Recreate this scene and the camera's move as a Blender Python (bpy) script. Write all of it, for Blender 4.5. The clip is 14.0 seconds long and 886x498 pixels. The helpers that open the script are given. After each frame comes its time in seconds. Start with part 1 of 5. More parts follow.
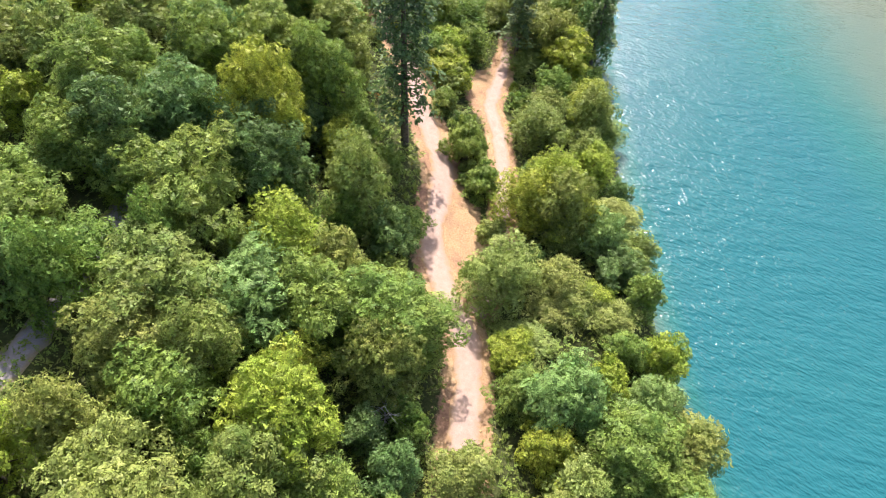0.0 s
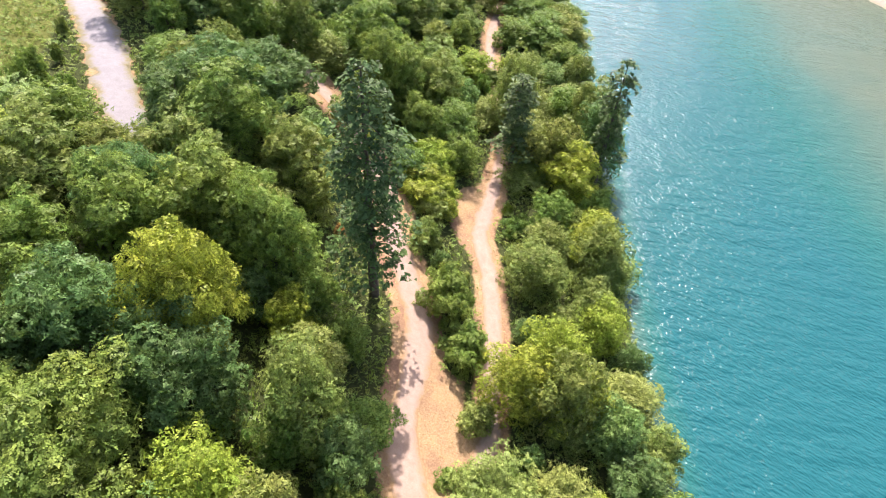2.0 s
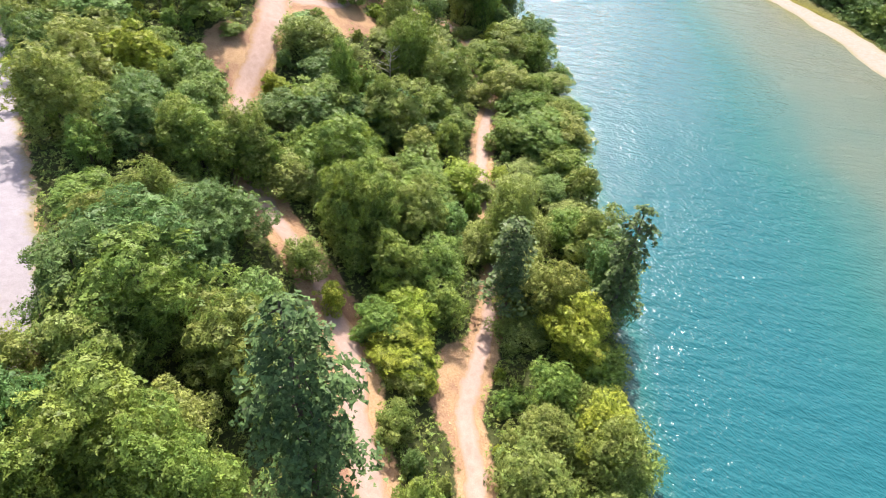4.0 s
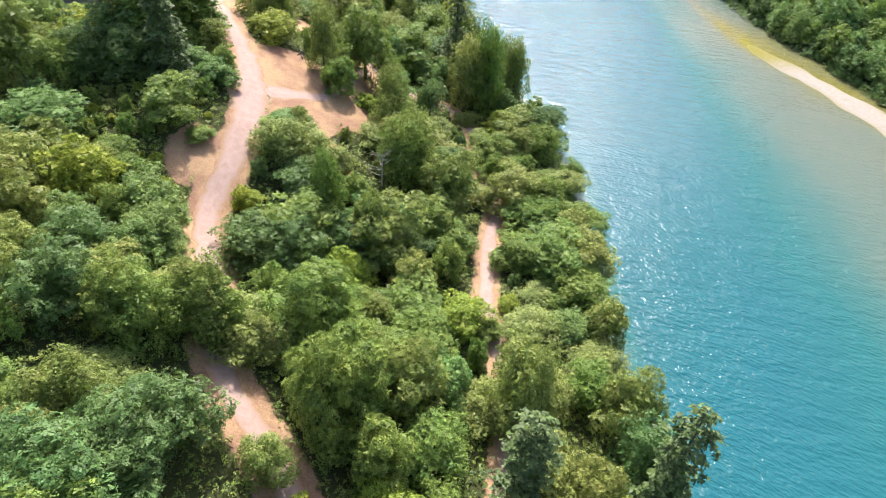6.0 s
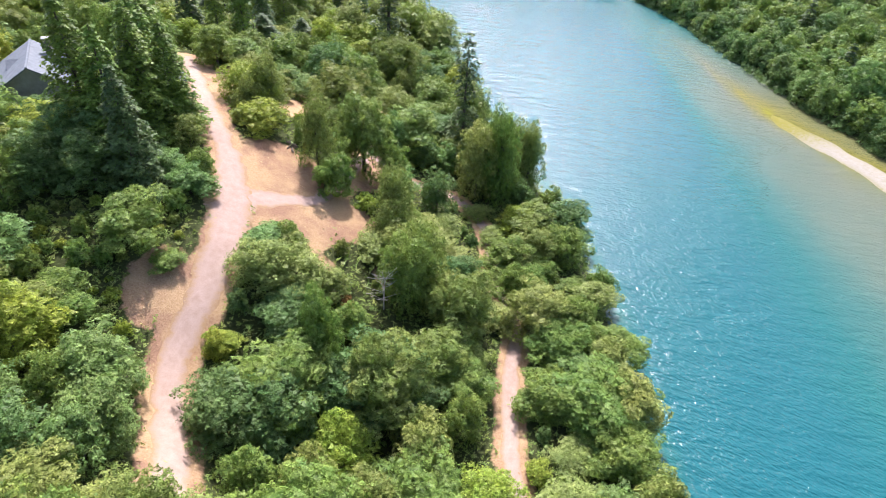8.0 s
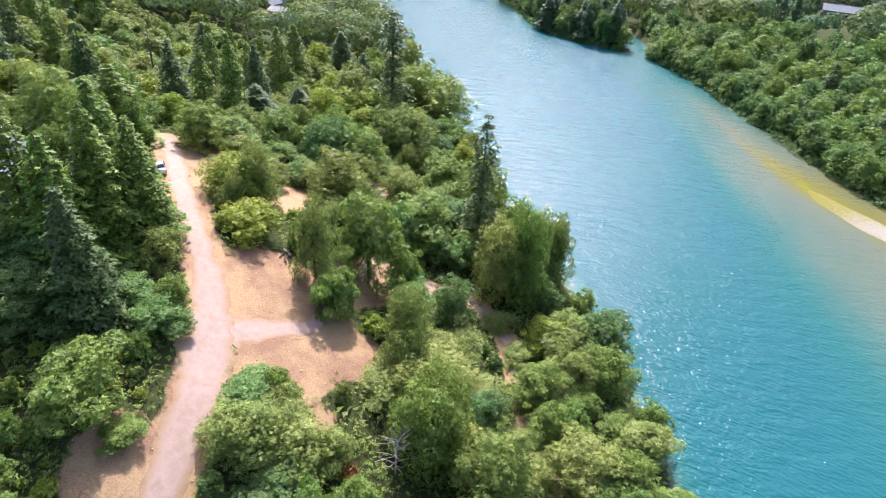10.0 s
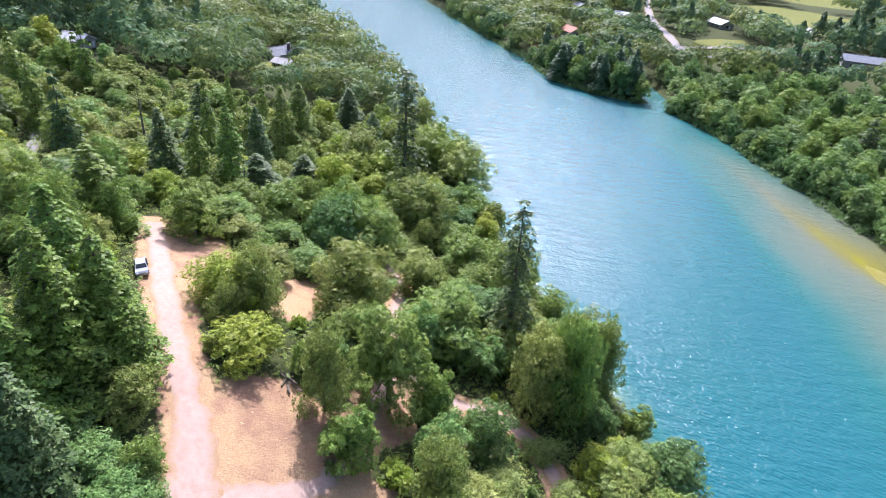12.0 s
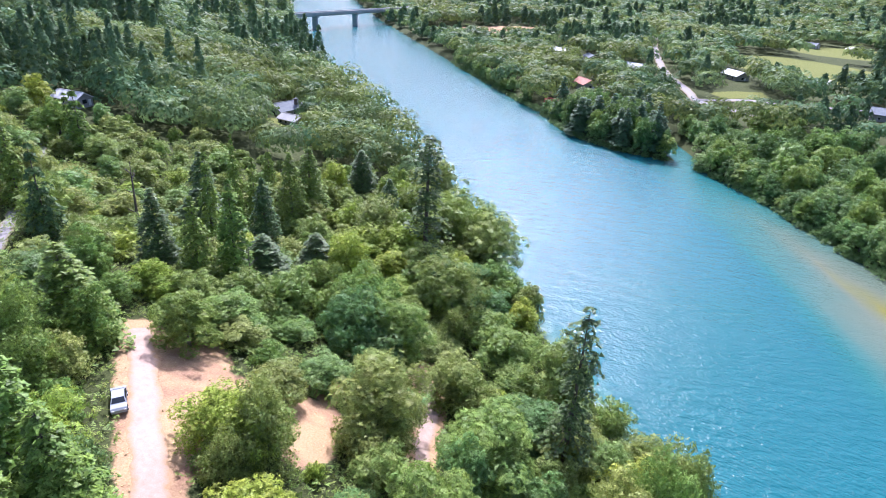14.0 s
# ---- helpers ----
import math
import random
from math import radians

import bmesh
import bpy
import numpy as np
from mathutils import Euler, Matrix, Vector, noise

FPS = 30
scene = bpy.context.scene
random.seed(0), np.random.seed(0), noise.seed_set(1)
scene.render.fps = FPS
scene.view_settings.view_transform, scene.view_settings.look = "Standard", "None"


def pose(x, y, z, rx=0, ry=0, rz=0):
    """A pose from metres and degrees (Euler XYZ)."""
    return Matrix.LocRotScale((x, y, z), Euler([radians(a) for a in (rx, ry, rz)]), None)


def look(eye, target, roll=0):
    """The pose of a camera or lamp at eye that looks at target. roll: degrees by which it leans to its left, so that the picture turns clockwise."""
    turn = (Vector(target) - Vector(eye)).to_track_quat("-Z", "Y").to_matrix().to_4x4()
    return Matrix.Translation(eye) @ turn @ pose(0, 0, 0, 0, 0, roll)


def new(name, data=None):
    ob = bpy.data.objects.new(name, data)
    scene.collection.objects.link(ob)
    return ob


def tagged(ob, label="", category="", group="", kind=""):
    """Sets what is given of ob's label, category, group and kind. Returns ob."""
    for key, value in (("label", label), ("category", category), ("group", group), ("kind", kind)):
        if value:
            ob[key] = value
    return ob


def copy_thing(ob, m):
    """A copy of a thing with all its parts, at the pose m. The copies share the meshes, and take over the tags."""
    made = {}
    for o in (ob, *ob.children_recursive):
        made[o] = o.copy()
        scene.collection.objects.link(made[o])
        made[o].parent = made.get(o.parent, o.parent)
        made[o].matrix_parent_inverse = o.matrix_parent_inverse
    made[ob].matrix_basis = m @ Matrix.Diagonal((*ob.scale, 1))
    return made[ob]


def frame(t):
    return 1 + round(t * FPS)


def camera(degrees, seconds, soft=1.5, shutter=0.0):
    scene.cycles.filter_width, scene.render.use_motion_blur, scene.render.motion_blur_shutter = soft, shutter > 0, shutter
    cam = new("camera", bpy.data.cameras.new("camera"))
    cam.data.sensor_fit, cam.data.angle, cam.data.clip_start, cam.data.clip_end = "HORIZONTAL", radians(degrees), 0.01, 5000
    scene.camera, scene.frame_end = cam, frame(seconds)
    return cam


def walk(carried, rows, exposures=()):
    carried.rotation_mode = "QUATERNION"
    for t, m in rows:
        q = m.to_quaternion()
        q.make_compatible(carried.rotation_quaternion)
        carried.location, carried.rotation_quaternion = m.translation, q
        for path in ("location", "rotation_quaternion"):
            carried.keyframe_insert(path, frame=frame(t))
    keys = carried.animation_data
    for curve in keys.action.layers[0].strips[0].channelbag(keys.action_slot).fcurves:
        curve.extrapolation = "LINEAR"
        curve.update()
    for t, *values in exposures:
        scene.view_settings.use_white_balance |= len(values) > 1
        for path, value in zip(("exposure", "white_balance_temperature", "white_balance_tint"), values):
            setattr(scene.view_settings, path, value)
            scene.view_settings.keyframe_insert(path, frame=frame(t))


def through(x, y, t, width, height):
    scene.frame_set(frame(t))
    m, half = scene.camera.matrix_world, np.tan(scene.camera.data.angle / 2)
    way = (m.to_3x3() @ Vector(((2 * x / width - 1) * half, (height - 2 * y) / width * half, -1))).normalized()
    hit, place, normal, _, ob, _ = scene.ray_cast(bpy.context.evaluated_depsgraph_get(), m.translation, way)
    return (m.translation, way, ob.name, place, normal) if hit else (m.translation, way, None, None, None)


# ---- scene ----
cam = camera(71.92, 14.0, soft=0.6)
# seconds, x, y, z, yaw, pitch, roll of the drone
PATH_ROWS = [
    (0.0, 0.00, 0.00, 67.18, -0.38, -49.15, 3.48),
    (0.5, 0.70, 5.95, 67.19, -0.28, -48.83, 3.49),
    (1.0, 1.19, 12.02, 67.27, -0.12, -48.18, 3.51),
    (1.5, 1.63, 18.13, 67.39, -0.05, -47.32, 3.50),
    (2.0, 1.98, 24.16, 67.54, -0.00, -46.42, 3.48),
    (2.5, 2.39, 30.23, 67.68, 0.04, -45.51, 3.46),
    (3.0, 2.80, 36.32, 67.76, 0.07, -44.63, 3.43),
    (4.25, 3.72, 51.00, 68.17, 0.28, -42.52, 3.46),
    (5.5, 3.27, 64.97, 68.85, 0.39, -40.40, 3.49),
    (6.0, 2.46, 70.29, 69.23, 0.29, -39.54, 3.47),
    (6.5, 1.56, 75.55, 69.62, 0.20, -38.72, 3.47),
    (7.0, 0.71, 80.92, 70.02, 0.12, -37.85, 3.48),
    (7.5, -0.15, 86.29, 70.41, 0.05, -37.04, 3.50),
    (8.0, -1.10, 91.64, 70.76, -0.01, -36.18, 3.53),
    (8.5, -2.17, 96.99, 71.09, -0.07, -35.29, 3.54),
    (11.0, -8.18, 122.74, 72.44, -0.30, -31.11, 3.66),
    (11.5, -9.56, 127.42, 72.55, -0.22, -30.26, 3.60),
    (12.0, -11.09, 132.30, 72.62, -0.10, -29.38, 3.56),
    (12.5, -12.69, 137.18, 72.62, 0.02, -28.51, 3.50),
    (13.0, -14.38, 142.03, 72.60, 0.08, -27.65, 3.44),
    (13.5, -16.14, 146.85, 72.56, 0.10, -26.69, 3.40),
    (14.0, -17.94, 151.84, 72.60, 0.18, -25.45, 3.35),
]
walk(cam, [(t, pose(x, y, z, 0, 0, yaw) @ pose(0, 0, 0, 90 + pitch, 0, 0) @ pose(0, 0, 0, 0, 0, roll)) for t, x, y, z, yaw, pitch, roll in PATH_ROWS],
     exposures=[(0.0, 0.93, 6400, 21), (3.0, 0.88, 6500, 21), (7.0, 0.83, 6000, 22), (11.0, 0.80, 5730, 25), (14.0, 0.87, 5350, 28)])
# ---- light ----
SUN_EL, SUN_AZ = 50.0, -3.0  # azimuth to the right of +y
world = bpy.data.worlds.new("sky")
scene.world = world
world.use_nodes = True
wn = world.node_tree.nodes
sky = wn.new("ShaderNodeTexSky")
sky.sky_type, sky.sun_disc = "NISHITA", False
sky.sun_elevation, sky.sun_rotation = radians(SUN_EL), radians(SUN_AZ)
sky.air_density, sky.dust_density = 1.1, 4.0
world.node_tree.links.new(sky.outputs[0], wn["Background"].inputs[0])
wn["Background"].inputs[1].default_value = 0.13
sun = new("sun", bpy.data.lights.new("sun", "SUN"))
sun.data.energy, sun.data.angle, sun.data.color = 4.4, radians(0.53), (1.0, 0.95, 0.86)
sun_way = Vector((math.sin(radians(SUN_AZ)) * math.cos(radians(SUN_EL)), math.cos(radians(SUN_AZ)) * math.cos(radians(SUN_EL)), math.sin(radians(SUN_EL))))
sun.matrix_world = look(sun_way * 300, (0, 0, 0))


# ---- materials ----
def shader(name):
    m = bpy.data.materials.new(name)
    m.use_nodes = True
    nodes, links = m.node_tree.nodes, m.node_tree.links
    return m, nodes, links, nodes["Principled BSDF"]


def noise_node(nodes, links, scale, detail=4.0, rough=0.6, space="Object"):
    tc = nodes.new("ShaderNodeTexCoord")
    n = nodes.new("ShaderNodeTexNoise")
    n.inputs["Scale"].default_value = scale
    n.inputs["Detail"].default_value = detail
    n.inputs["Roughness"].default_value = rough
    links.new(tc.outputs[space], n.inputs["Vector"])
    return n


def ramp_node(nodes, links, source, stops):
    r = nodes.new("ShaderNodeValToRGB")
    while len(r.color_ramp.elements) < len(stops):
        r.color_ramp.elements.new(0.5)
    for e, (p, c) in zip(r.color_ramp.elements, stops):
        e.position, e.color = p, (*c, 1)
    links.new(source, r.inputs[0])
    return r.outputs["Color"]


def mix_color(nodes, links, fac, a, b, mode="MIX"):
    n = nodes.new("ShaderNodeMix")
    n.data_type, n.blend_type = "RGBA", mode
    for sock, v in ((n.inputs[0], fac), (n.inputs[6], a), (n.inputs[7], b)):
        if isinstance(v, (int, float)):
            sock.default_value = v
        elif isinstance(v, tuple):
            sock.default_value = (*v, 1)
        else:
            links.new(v, sock)
    return n.outputs[2]


def math_node(nodes, links, op, a, b):
    n = nodes.new("ShaderNodeMath")
    n.operation = op
    for sock, v in zip(n.inputs, (a, b)):
        if isinstance(v, (int, float)):
            sock.default_value = v
        else:
            links.new(v, sock)
    return n.outputs[0]


def bump(nodes, links, height, strength, distance, bsdf):
    b = nodes.new("ShaderNodeBump")
    b.inputs["Strength"].default_value = strength
    b.inputs["Distance"].default_value = distance
    links.new(height, b.inputs["Height"])
    links.new(b.outputs["Normal"], bsdf.inputs["Normal"])


def leaf_material(name, tone, tip, through=0.34, leaf=6.2, open_from=0.54, vary=1.15, gloss=0.16, per_tree=False):
    """Foliage: each blade of the mesh is a spray, broken into single leaves with a tone of their own."""
    m, nodes, links, p = shader(name)
    info, geo = nodes.new("ShaderNodeObjectInfo"), nodes.new("ShaderNodeNewGeometry")
    n = noise_node(nodes, links, 0.55, 3.0)
    patch = ramp_node(nodes, links, n.outputs["Fac"], [(0.35, (0, 0, 0)), (0.68, (1, 1, 1))])
    col = mix_color(nodes, links, patch, tone, tip)
    cell = nodes.new("ShaderNodeTexVoronoi")
    cell.inputs["Scale"].default_value = leaf
    links.new(geo.outputs["Position"], cell.inputs["Vector"])
    each = nodes.new("ShaderNodeSeparateColor")
    links.new(cell.outputs["Color"], each.inputs["Color"])
    hsv = nodes.new("ShaderNodeHueSaturation")
    links.new(col, hsv.inputs["Color"])
    v = math_node(nodes, links, "ADD", math_node(nodes, links, "MULTIPLY", geo.outputs["Random Per Island"], 0.6 * vary), math_node(nodes, links, "MULTIPLY", each.outputs[0], 0.75 * vary))
    v = math_node(nodes, links, "ADD", v, 1.12 - 0.67 * vary)
    if per_tree:
        own = nodes.new("ShaderNodeAttribute")
        own.attribute_name = "tone"
        v = math_node(nodes, links, "MULTIPLY", v, own.outputs["Fac"])
    links.new(v, hsv.inputs["Value"])
    links.new(math_node(nodes, links, "MULTIPLY_ADD", info.outputs["Random"], 0.03), hsv.inputs["Hue"])
    hsv.inputs["Hue"].links[0].from_node.inputs[2].default_value = 0.485
    links.new(hsv.outputs["Color"], p.inputs["Base Color"])
    p.inputs["Roughness"].default_value = 0.48
    p.inputs["Specular IOR Level"].default_value = gloss
    tr = nodes.new("ShaderNodeBsdfTranslucent")
    links.new(mix_color(nodes, links, 0.35, hsv.outputs["Color"], (0.30, 0.38, 0.07)), tr.inputs["Color"])
    mx = nodes.new("ShaderNodeMixShader")
    mx.inputs[0].default_value = through
    links.new(p.outputs[0], mx.inputs[1])
    links.new(tr.outputs[0], mx.inputs[2])
    gap = nodes.new("ShaderNodeBsdfTransparent")
    cut = nodes.new("ShaderNodeMixShader")
    links.new(math_node(nodes, links, "GREATER_THAN", cell.outputs["Distance"], open_from), cut.inputs[0])
    links.new(mx.outputs[0], cut.inputs[1])
    links.new(gap.outputs[0], cut.inputs[2])
    links.new(cut.outputs[0], nodes["Material Output"].inputs["Surface"])
    return m


def surface(name, stops, scale, rough=0.9, bump_strength=0.3, bump_scale=6.0, bump_distance=0.1, metal=0.0):
    m, nodes, links, p = shader(name)
    n = noise_node(nodes, links, scale, 6.0)
    info = nodes.new("ShaderNodeObjectInfo")
    col = ramp_node(nodes, links, n.outputs["Fac"], stops)
    hsv = nodes.new("ShaderNodeHueSaturation")
    links.new(col, hsv.inputs["Color"])
    links.new(math_node(nodes, links, "MULTIPLY_ADD", info.outputs["Random"], 0.25), hsv.inputs["Value"])
    hsv.inputs["Value"].links[0].from_node.inputs[2].default_value = 0.88
    links.new(hsv.outputs["Color"], p.inputs["Base Color"])
    p.inputs["Roughness"].default_value, p.inputs["Metallic"].default_value = rough, metal
    if bump_strength:
        f = noise_node(nodes, links, bump_scale, 5.0)
        bump(nodes, links, f.outputs["Fac"], bump_strength, bump_distance, p)
    return m


LEAF = {
    "green": leaf_material("leaves_green", (0.132, 0.227, 0.050), (0.240, 0.322, 0.063)),
    "dark": leaf_material("leaves_dark", (0.087, 0.177, 0.051), (0.157, 0.250, 0.079)),
    "yellow": leaf_material("leaves_yellow", (0.233, 0.320, 0.042), (0.336, 0.384, 0.051)),
    "olive": leaf_material("leaves_olive", (0.169, 0.239, 0.056), (0.255, 0.287, 0.070)),
    "teal": leaf_material("leaves_teal", (0.139, 0.251, 0.070), (0.245, 0.355, 0.105)),
    "rust": leaf_material("leaves_rust", (0.264, 0.130, 0.046), (0.363, 0.190, 0.064)),
    "pale": leaf_material("leaves_pale", (0.215, 0.278, 0.070), (0.308, 0.350, 0.091)),
}
NEEDLE = {
    "deep": leaf_material("needles_deep", (0.055, 0.118, 0.055), (0.105, 0.180, 0.072), 0.08, 3.0, 0.80, 0.7),
    "dark": leaf_material("needles_dark", (0.058, 0.105, 0.036), (0.112, 0.171, 0.048), 0.12, 5.5, 0.78),
    "green": leaf_material("needles_green", (0.101, 0.178, 0.031), (0.201, 0.282, 0.042), 0.2, 5.5, 0.78),
}
# foliage of the distance: distance haze is put into its bluer base colours
HAZED_LEAF = {
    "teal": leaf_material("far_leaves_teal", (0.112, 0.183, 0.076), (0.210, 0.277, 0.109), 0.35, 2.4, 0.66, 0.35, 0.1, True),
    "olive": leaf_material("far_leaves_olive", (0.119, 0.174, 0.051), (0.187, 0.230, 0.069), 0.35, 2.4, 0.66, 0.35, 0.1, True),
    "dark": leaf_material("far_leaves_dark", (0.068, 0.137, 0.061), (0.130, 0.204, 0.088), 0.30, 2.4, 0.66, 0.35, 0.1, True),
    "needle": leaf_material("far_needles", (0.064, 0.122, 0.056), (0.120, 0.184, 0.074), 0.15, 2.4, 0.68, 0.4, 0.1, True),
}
bark = surface("bark", [(0.3, (0.05, 0.042, 0.035)), (0.7, (0.17, 0.14, 0.11))], 3.0, 0.95, 0.6, 9.0)
bleached = surface("bleached_wood", [(0.3, (0.32, 0.29, 0.25)), (0.7, (0.6, 0.56, 0.5))], 4.0)


def track_material(name, lit, dim, verge):
    """Trodden gravel that frays into the verge at its rims."""
    m, nodes, links, p = shader(name)
    rim = nodes.new("ShaderNodeAttribute")
    rim.attribute_name = "rim"
    fine, mid, big = noise_node(nodes, links, 9.0, 6.0, 0.7), noise_node(nodes, links, 1.1, 5.0, 0.65), noise_node(nodes, links, 0.12, 3.0)
    col = ramp_node(nodes, links, mid.outputs["Fac"], [(0.3, dim), (0.7, lit)])
    grit = ramp_node(nodes, links, fine.outputs["Fac"], [(0.3, (0.75, 0.75, 0.75)), (0.7, (1, 1, 1))])
    col = mix_color(nodes, links, 1.0, col, grit, "MULTIPLY")
    k = math_node(nodes, links, "ADD", rim.outputs["Fac"], math_node(nodes, links, "MULTIPLY", math_node(nodes, links, "SUBTRACT", mid.outputs["Fac"], 0.5), 1.1))
    soil = ramp_node(nodes, links, fine.outputs["Fac"], [(0.3, tuple(0.72 * c for c in verge)), (0.7, verge)])
    links.new(mix_color(nodes, links, ramp_node(nodes, links, k, [(0.52, (0, 0, 0)), (0.92, (1, 1, 1))]), col, soil), p.inputs["Base Color"])
    p.inputs["Roughness"].default_value = 0.95
    p.inputs["Specular IOR Level"].default_value = 0.15
    bump(nodes, links, fine.outputs["Fac"], 0.5, 0.06, p)
    return m


gravel = track_material("pale_gravel", (0.53, 0.395, 0.32), (0.43, 0.305, 0.235), (0.42, 0.275, 0.15))
chalk = track_material("road_gravel", (0.40, 0.375, 0.385), (0.33, 0.305, 0.31), (0.30, 0.26, 0.15))
roofing = surface("grey_roofing", [(0.3, (0.11, 0.13, 0.15)), (0.7, (0.18, 0.20, 0.22))], 1.2, 0.8, 0.4, 8.0)
white_roof = surface("pale_roofing", [(0.3, (0.55, 0.55, 0.55)), (0.7, (0.75, 0.75, 0.74))], 0.7, 0.7, 0.2, 6.0)
red_roof = surface("rust_roofing", [(0.3, (0.30, 0.12, 0.08)), (0.7, (0.45, 0.20, 0.14))], 0.8, 0.8, 0.3, 6.0)
siding = surface("house_siding", [(0.3, (0.26, 0.25, 0.23)), (0.7, (0.38, 0.37, 0.35))], 0.8, 0.8, 0.2, 5.0)
brickwork = surface("chimney_brick", [(0.3, (0.10, 0.08, 0.07)), (0.7, (0.20, 0.15, 0.13))], 3.0)
concrete = surface("concrete", [(0.3, (0.34, 0.34, 0.33)), (0.7, (0.48, 0.47, 0.45))], 0.3, 0.9, 0.2, 2.0)
paint_white = surface("car_paint", [(0.3, (0.30, 0.32, 0.35)), (0.7, (0.36, 0.38, 0.41))], 0.5, 0.25, 0.0)
paint_red = surface("red_paint", [(0.3, (0.36, 0.06, 0.04)), (0.7, (0.42, 0.10, 0.06))], 0.5, 0.4, 0.0)
rubber = surface("rubber", [(0.3, (0.02, 0.02, 0.02)), (0.7, (0.035, 0.035, 0.035))], 5.0, 0.8, 0.0)
glass_dark = surface("window_glass", [(0.3, (0.02, 0.025, 0.03)), (0.7, (0.03, 0.035, 0.04))], 1.0, 0.06, 0.0)


def ground_material():
    m, nodes, links, p = shader("ground")
    dry = nodes.new("ShaderNodeAttribute")
    dry.attribute_name = "dry"
    meadow = nodes.new("ShaderNodeAttribute")
    meadow.attribute_name = "meadow"
    edge = noise_node(nodes, links, 0.55, 6.0, 0.7)
    fine = noise_node(nodes, links, 4.0, 6.0, 0.7)
    big = noise_node(nodes, links, 0.16, 4.0, 0.6)
    litter = ramp_node(nodes, links, fine.outputs["Fac"], [(0.3, (0.032, 0.042, 0.014)), (0.6, (0.075, 0.090, 0.030)), (0.8, (0.13, 0.12, 0.05))])
    straw = ramp_node(nodes, links, fine.outputs["Fac"], [(0.25, (0.31, 0.195, 0.095)), (0.5, (0.45, 0.30, 0.16)), (0.8, (0.56, 0.41, 0.24))])
    soil = ramp_node(nodes, links, fine.outputs["Fac"], [(0.3, (0.24, 0.135, 0.08)), (0.7, (0.38, 0.235, 0.15))])
    straw = mix_color(nodes, links, ramp_node(nodes, links, big.outputs["Fac"], [(0.42, (0, 0, 0)), (0.62, (1, 1, 1))]), straw, soil)
    green = ramp_node(nodes, links, fine.outputs["Fac"], [(0.3, (0.10, 0.13, 0.03)), (0.7, (0.22, 0.22, 0.06))])
    k = math_node(nodes, links, "ADD", dry.outputs["Fac"], math_node(nodes, links, "MULTIPLY", math_node(nodes, links, "SUBTRACT", edge.outputs["Fac"], 0.5), 0.9))
    mask = ramp_node(nodes, links, k, [(0.40, (0, 0, 0)), (0.56, (1, 1, 1))])
    col = mix_color(nodes, links, mask, litter, straw)
    k2 = math_node(nodes, links, "ADD", meadow.outputs["Fac"], math_node(nodes, links, "MULTIPLY", math_node(nodes, links, "SUBTRACT", edge.outputs["Fac"], 0.5), 0.6))
    col = mix_color(nodes, links, ramp_node(nodes, links, k2, [(0.42, (0, 0, 0)), (0.58, (1, 1, 1))]), col, green)
    links.new(col, p.inputs["Base Color"])
    p.inputs["Roughness"].default_value = 0.95
    p.inputs["Specular IOR Level"].default_value = 0.15
    bump(nodes, links, fine.outputs["Fac"], 0.6, 0.25, p)
    return m


def water_material():
    m, nodes, links, p = shader("river_water")
    shoal = nodes.new("ShaderNodeAttribute")
    shoal.attribute_name = "shoal"
    drift = noise_node(nodes, links, 0.02, 4.0, 0.55)
    k = math_node(nodes, links, "ADD", shoal.outputs["Fac"], math_node(nodes, links, "MULTIPLY", math_node(nodes, links, "SUBTRACT", drift.outputs["Fac"], 0.5), 0.35))
    col = ramp_node(nodes, links, k, [(0.0, (0.013, 0.116, 0.132)), (0.22, (0.018, 0.128, 0.122)), (0.40, (0.050, 0.140, 0.118)), (0.64, (0.132, 0.160, 0.110)), (0.82, (0.180, 0.172, 0.045)), (0.95, (0.215, 0.205, 0.014))])
    links.new(col, p.inputs["Base Color"])
    p.inputs["Roughness"].default_value = 0.15
    p.inputs["IOR"].default_value = 1.33
    p.inputs["Specular IOR Level"].default_value = 0.38
    tc = nodes.new("ShaderNodeTexCoord")
    heights = []
    for turn, size, scale in ((-31, (2.2, 1.0, 1.0), 1.6), (-12, (2.6, 1.0, 1.0), 0.4), (-52, (1.6, 1.0, 1.0), 3.4)):
        mp = nodes.new("ShaderNodeMapping")
        mp.vector_type = "TEXTURE"
        mp.inputs["Rotation"].default_value = (0, 0, radians(turn))
        mp.inputs["Scale"].default_value = size
        links.new(tc.outputs["Object"], mp.inputs["Vector"])
        n = nodes.new("ShaderNodeTexNoise")
        n.inputs["Scale"].default_value, n.inputs["Detail"].default_value = scale, 1.5
        links.new(mp.outputs[0], n.inputs["Vector"])
        heights.append(n.outputs["Fac"])
    h = math_node(nodes, links, "ADD", math_node(nodes, links, "ADD", heights[0], math_node(nodes, links, "MULTIPLY", heights[1], 1.6)), math_node(nodes, links, "MULTIPLY", heights[2], 0.45))
    bump(nodes, links, h, 1.0, 0.25, p)
    return m


ground_mat, water_mat = ground_material(), water_material()
sand = track_material("wet_sand", (0.42, 0.385, 0.33), (0.33, 0.30, 0.22), (0.25, 0.23, 0.045))


# ---- the lie of the land ----
def sstep(a, b, v):
    t = (v - a) / (b - a)  # falls where a > b
    return 0.0 if t <= 0 else 1.0 if t >= 1 else t * t * (3 - 2 * t)


def poly(rows, v):
    return float(np.interp(v, [r[0] for r in rows], [r[1] for r in rows]))


